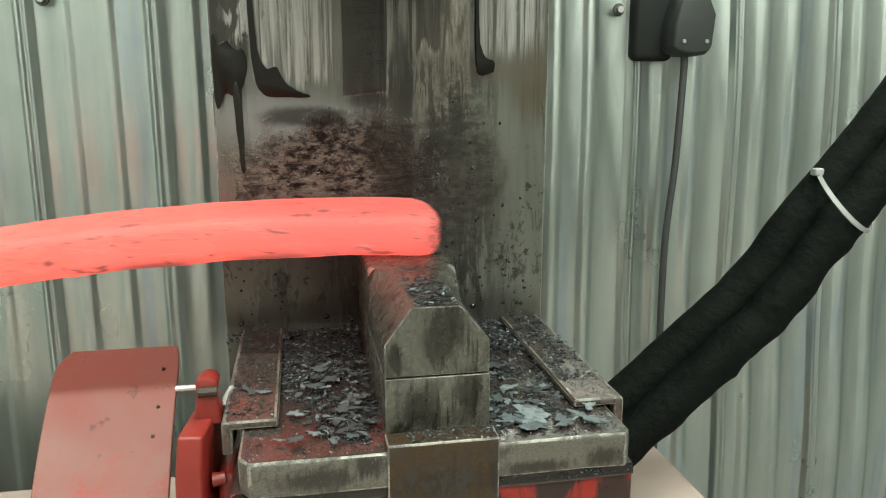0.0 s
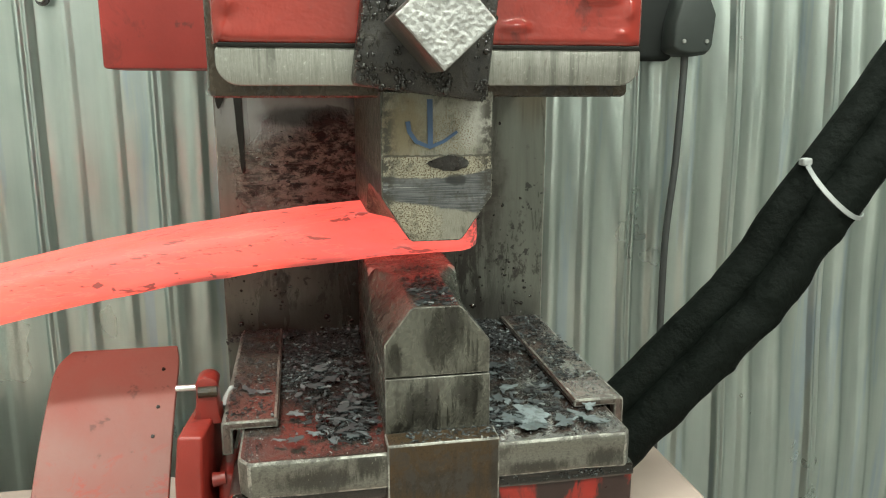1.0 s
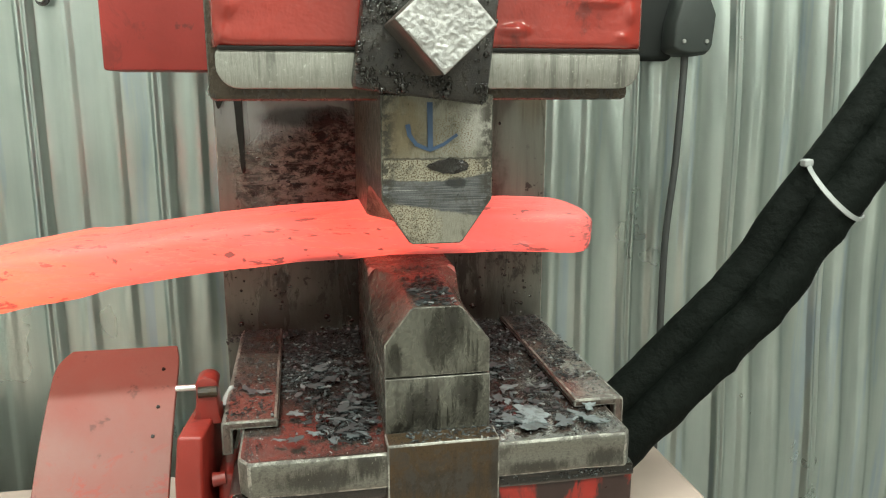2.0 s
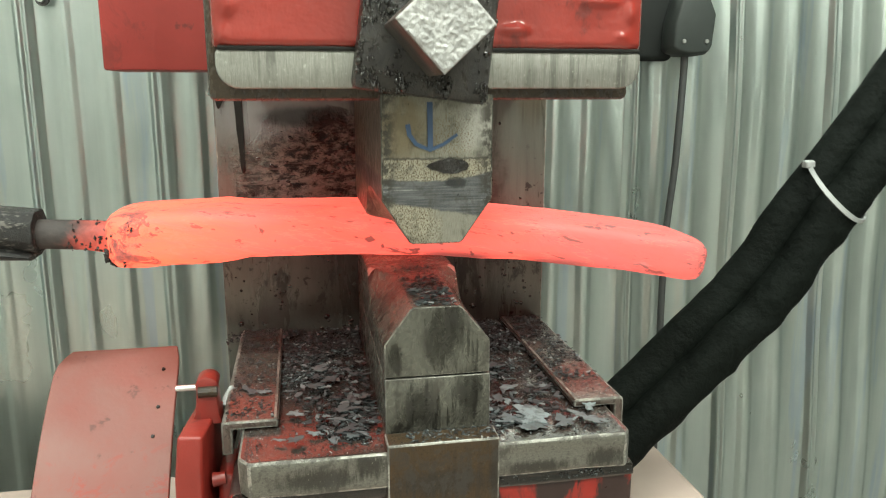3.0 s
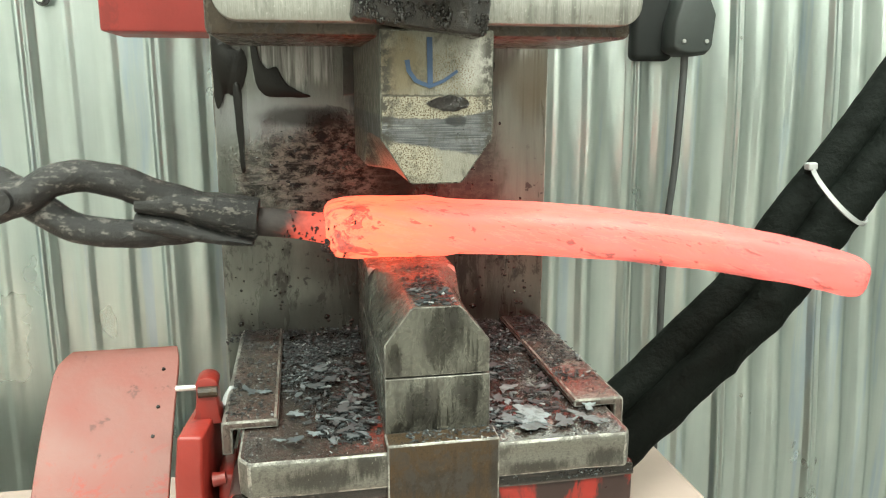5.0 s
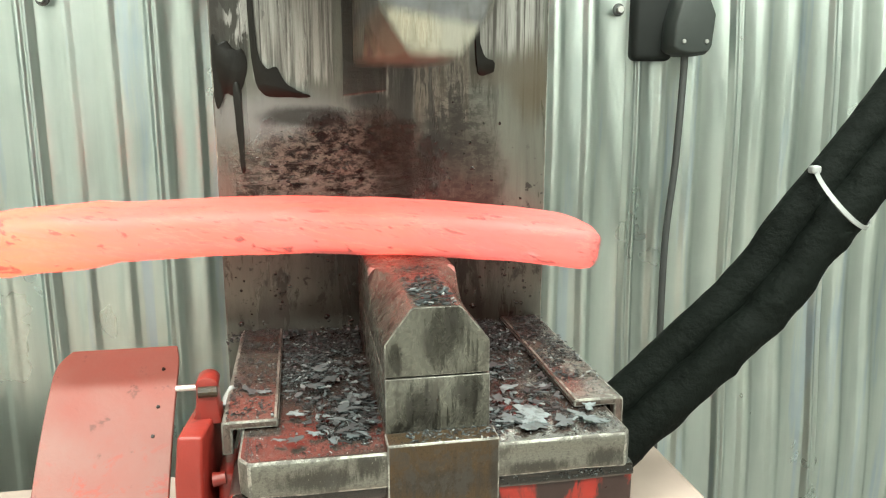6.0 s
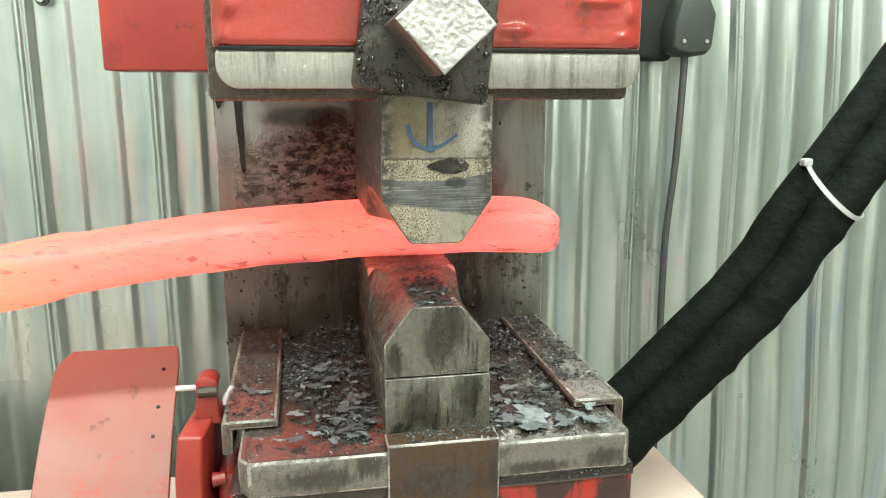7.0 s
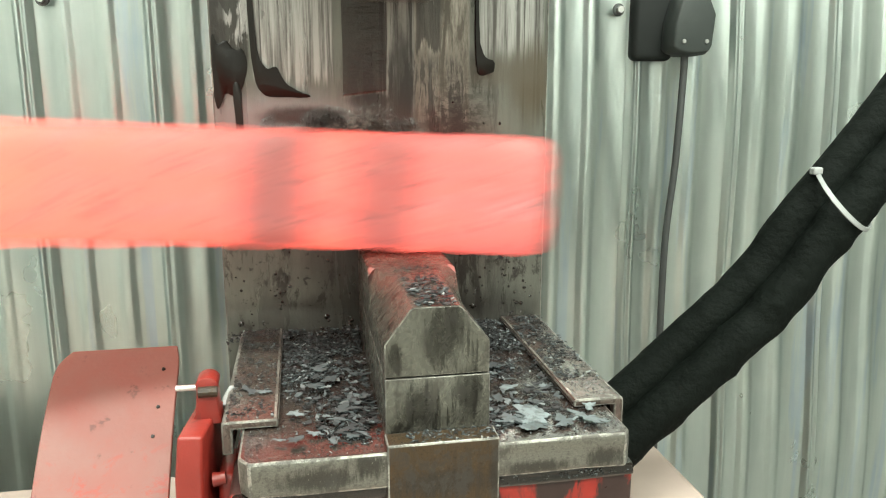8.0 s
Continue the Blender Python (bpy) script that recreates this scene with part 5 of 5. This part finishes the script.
RAM_ROWS = [
    (0.0, 0.1657), (0.1, 0.1449), (0.2, 0.1084), (0.3, 0.0769), (0.4, 0.0418), (0.5, 0.0086),
    (0.6, 0.0001), (0.7, 0.0178), (0.8, 0.0418), (0.9, 0.0069), (1.0, 0.0018), (1.1, 0.0011),
    (1.2, 0.0372), (1.3, 0.0208), (1.4, 0.0021), (1.5, 0.0001), (1.6, 0.0069), (1.7, 0.0328),
    (1.8, 0.0411), (1.9, 0.0161), (2.0, 0.0001), (2.1, 0.0025), (2.2, 0.0328), (2.3, 0.0362),
    (2.4, 0.0042), (2.5, -0.0006), (2.6, 0.0042), (2.7, 0.0345), (2.8, 0.0368), (2.9, 0.0295),
    (3.0, 0.0001), (3.1, -0.0006), (3.2, 0.0008), (3.3, 0.0355), (3.4, 0.0055), (3.5, -0.001),
    (3.6, -0.0013), (3.7, 0.0312), (3.8, 0.0171), (3.9, -0.0013), (4.0, -0.0013), (4.1, 0.0231),
    (4.2, 0.0302), (4.3, 0.0001), (4.4, -0.0013), (4.5, 0.0208), (4.6, 0.0368), (4.7, 0.0069),
    (4.8, -0.0006), (4.9, 0.011), (5.0, 0.0362), (5.1, 0.0127), (5.2, -0.0006), (5.3, 0.0042),
    (5.4, 0.0345), (5.5, 0.0144), (5.6, 0.0001), (5.7, 0.0001), (5.8, 0.0272), (5.9, 0.0711),
    (6.0, 0.1093), (6.1, 0.1494), (6.2, 0.1657), (6.3, 0.1701), (6.4, 0.1598), (6.5, 0.1329),
    (6.6, 0.099), (6.7, 0.0656), (6.8, 0.0312), (6.9, 0.0028), (7.0, 0.0001), (7.1, 0.011),
    (7.2, 0.0539), (7.3, 0.0474), (7.4, 0.0205), (7.5, 0.0028), (7.6, 0.0042), (7.7, 0.0448),
    (7.8, 0.0851), (7.9, 0.1207), (8.0, 0.1613),
]

BAR_ROWS = [
    (0, 0.0271, 0.041, 0, 0), (0.1, 0.0459, 0.039, 0, 0), (0.2, 0.0487, 0.039, 0, 0), (0.3, 0.0135, 0.039, 0, 0), (0.4, 0.0207, 0.037, 0, 0), (0.5, 0.0099, 0.034, 0, 0),
    (0.6, 0.0112, -0.043, 0, 0), (0.7, 0.0376, -0.001, 0, 0), (0.8, 0.0547, -0.036, 0, 0), (0.9, 0.0551, -0.046, 0, 0), (1.0, 0.057, -0.051, 0, 0), (1.1, 0.0575, -0.047, 0, 0),
    (1.2, 0.1012, -0.051, 0, 0), (1.3, 0.1012, -0.05, 0, 0), (1.4, 0.1012, -0.047, 0, 0), (1.5, 0.1026, -0.044, 0, 0), (1.6, 0.105, -0.033, 0, 0), (1.7, 0.1461, -0.031, 0, 0),
    (1.9, 0.151, -0.021, 0, 0), (2.1, 0.1584, -0.006, 0, 0), (2.25, 0.1933, 0.009, 0, 0), (2.5, 0.2034, 0.029, 0, 0), (2.65, 0.2289, 0.049, 0, 0), (2.8, 0.2459, 0.062, 0, 0),
    (2.9, 0.2563, 0.051, 0, 0), (3.0, 0.2563, 0.055, 0, 0), (3.1, 0.2563, 0.055, 0, 0), (3.2, 0.2584, 0.053, 0, 0), (3.3, 0.3034, 0.039, 0, 0), (3.4, 0.3013, 0.041, 0, 0),
    (3.5, 0.2997, 0.042, 0, 0), (3.6, 0.3013, 0.041, 0, 0), (3.7, 0.3359, 0.039, 0, 0), (3.8, 0.3342, 0.045, 0, 0), (3.9, 0.3359, 0.038, 0, 0), (4.0, 0.3359, 0.037, 0, 0),
    (4.1, 0.3695, 0.017, 0, 0), (4.2, 0.3672, 0.014, 0, 0), (4.3, 0.3672, 0.014, 0, 0), (4.4, 0.3672, 0.014, 0, 0), (4.5, 0.3823, 0.086, 0, 0), (4.6, 0.4037, -0.001, 0, 0),
    (4.7, 0.4083, -0.013, 0, 0), (4.9, 0.4128, -0.001, 0, 0), (5.1, 0.4214, 0.029, 0, 0), (5.3, 0.4242, 0.039, 0, 0), (5.5, 0.4242, 0.039, 0, 0), (5.7, 0.3902, 0.059, 0, 0),
    (5.8, 0.3606, 0.069, 0, 0.002), (5.9, 0.1883, 0.079, 0, 0.012), (6.0, 0.1599, 0.072, 0, 0.0), (6.1, 0.2522, 0.029, 0, 0.003), (6.2, 0.0799, 0.109, 0, 0.003), (6.3, 0.0743, 0.099, 0, 0.002),
    (6.4, 0.0813, 0.074, 0, 0), (6.5, 0.0898, 0.074, 0, 0), (6.6, 0.0743, 0.064, 0, 0), (6.7, 0.1031, 0.041, 0, 0), (6.8, 0.1204, 0.029, 0, 0), (6.9, 0.1204, -0.013, 0, 0),
    (7.0, 0.1252, -0.013, 0, 0), (7.1, 0.1281, -0.019, 0, 0), (7.2, 0.1923, -0.018, 0, 0), (7.3, 0.2044, 0.043, 0, 0), (7.4, 0.2064, 0.079, 0, 0), (7.5, 0.2085, 0.021, 0, 0),
    (7.6, 0.2085, 0.029, 0, 0), (7.7, 0.0912, 0.039, -6, 0), (7.8, 0.0294, 0.049, -12, 0), (7.9, 0.0166, 0.064, -24, 0), (8.0, 0.1156, 0.058, -90, 0.002),
]

HOSE_ROWS = [
    (0.0, -0.0), (0.1, -0.0), (0.2, -0.0), (0.3, -0.0), (0.4, -0.0), (0.5, -1.5),
    (0.6, -2.77), (0.7, -2.49), (0.8, -1.37), (0.9, -2.35), (1.0, -3.18), (1.1, -3.67),
    (1.2, -2.02), (1.3, -1.91), (1.4, -2.92), (1.5, -3.55), (1.6, -3.55), (1.7, -2.05),
    (1.8, -1.13), (1.9, -1.69), (2.0, -2.87), (2.1, -3.43), (2.2, -1.98), (2.3, -1.09),
    (2.4, -2.35), (2.5, -3.24), (2.6, -3.53), (2.7, -1.94), (2.8, -1.07), (2.9, -0.88),
    (3.0, -2.43), (3.1, -3.28), (3.2, -3.75), (3.3, -2.06), (3.4, -2.81), (3.5, -3.49),
    (3.6, -3.86), (3.7, -2.32), (3.8, -2.29), (3.9, -3.2), (4.0, -3.7), (4.1, -2.7),
    (4.2, -1.74), (4.3, -2.9), (4.4, -3.54), (4.5, -2.74), (4.6, -1.51), (4.7, -2.42),
    (4.8, -3.28), (4.9, -3.16), (5.0, -1.74), (5.1, -2.22), (5.2, -3.17), (5.3, -3.49),
    (5.4, -1.92), (5.5, -2.22), (5.6, -3.17), (5.7, -3.69), (5.8, -2.45), (5.9, -1.35),
    (6.0, -0.74), (6.1, -0.41), (6.2, -0.22), (6.3, -0.12), (6.4, -0.07), (6.5, -0.04),
    (6.6, -0.02), (6.7, -0.01), (6.8, -0.2), (6.9, -1.94), (7.0, -3.01), (7.1, -3.02),
    (7.2, -1.66), (7.3, -0.91), (7.4, -1.32), (7.5, -2.55), (7.6, -3.15), (7.7, -1.73),
    (7.8, -0.95), (7.9, -0.52), (8.0, -0.29),
]


def motions():
    walk(ram, [(t, pose(0, 0, dz)) for t, dz in RAM_ROWS])
    walk(bar, [(t, bar_pose(tip, slope, roll, lift)) for t, tip, slope, roll, lift in BAR_ROWS])
    walk(tongs, [(t, bar_pose(tip, slope, roll, lift)) for t, tip, slope, roll, lift in BAR_ROWS])
    base = hose.location.copy()
    walk(hose, [(t, pose(base.x, base.y, base.z, 0, turn, 0)) for t, turn in HOSE_ROWS])


motions()
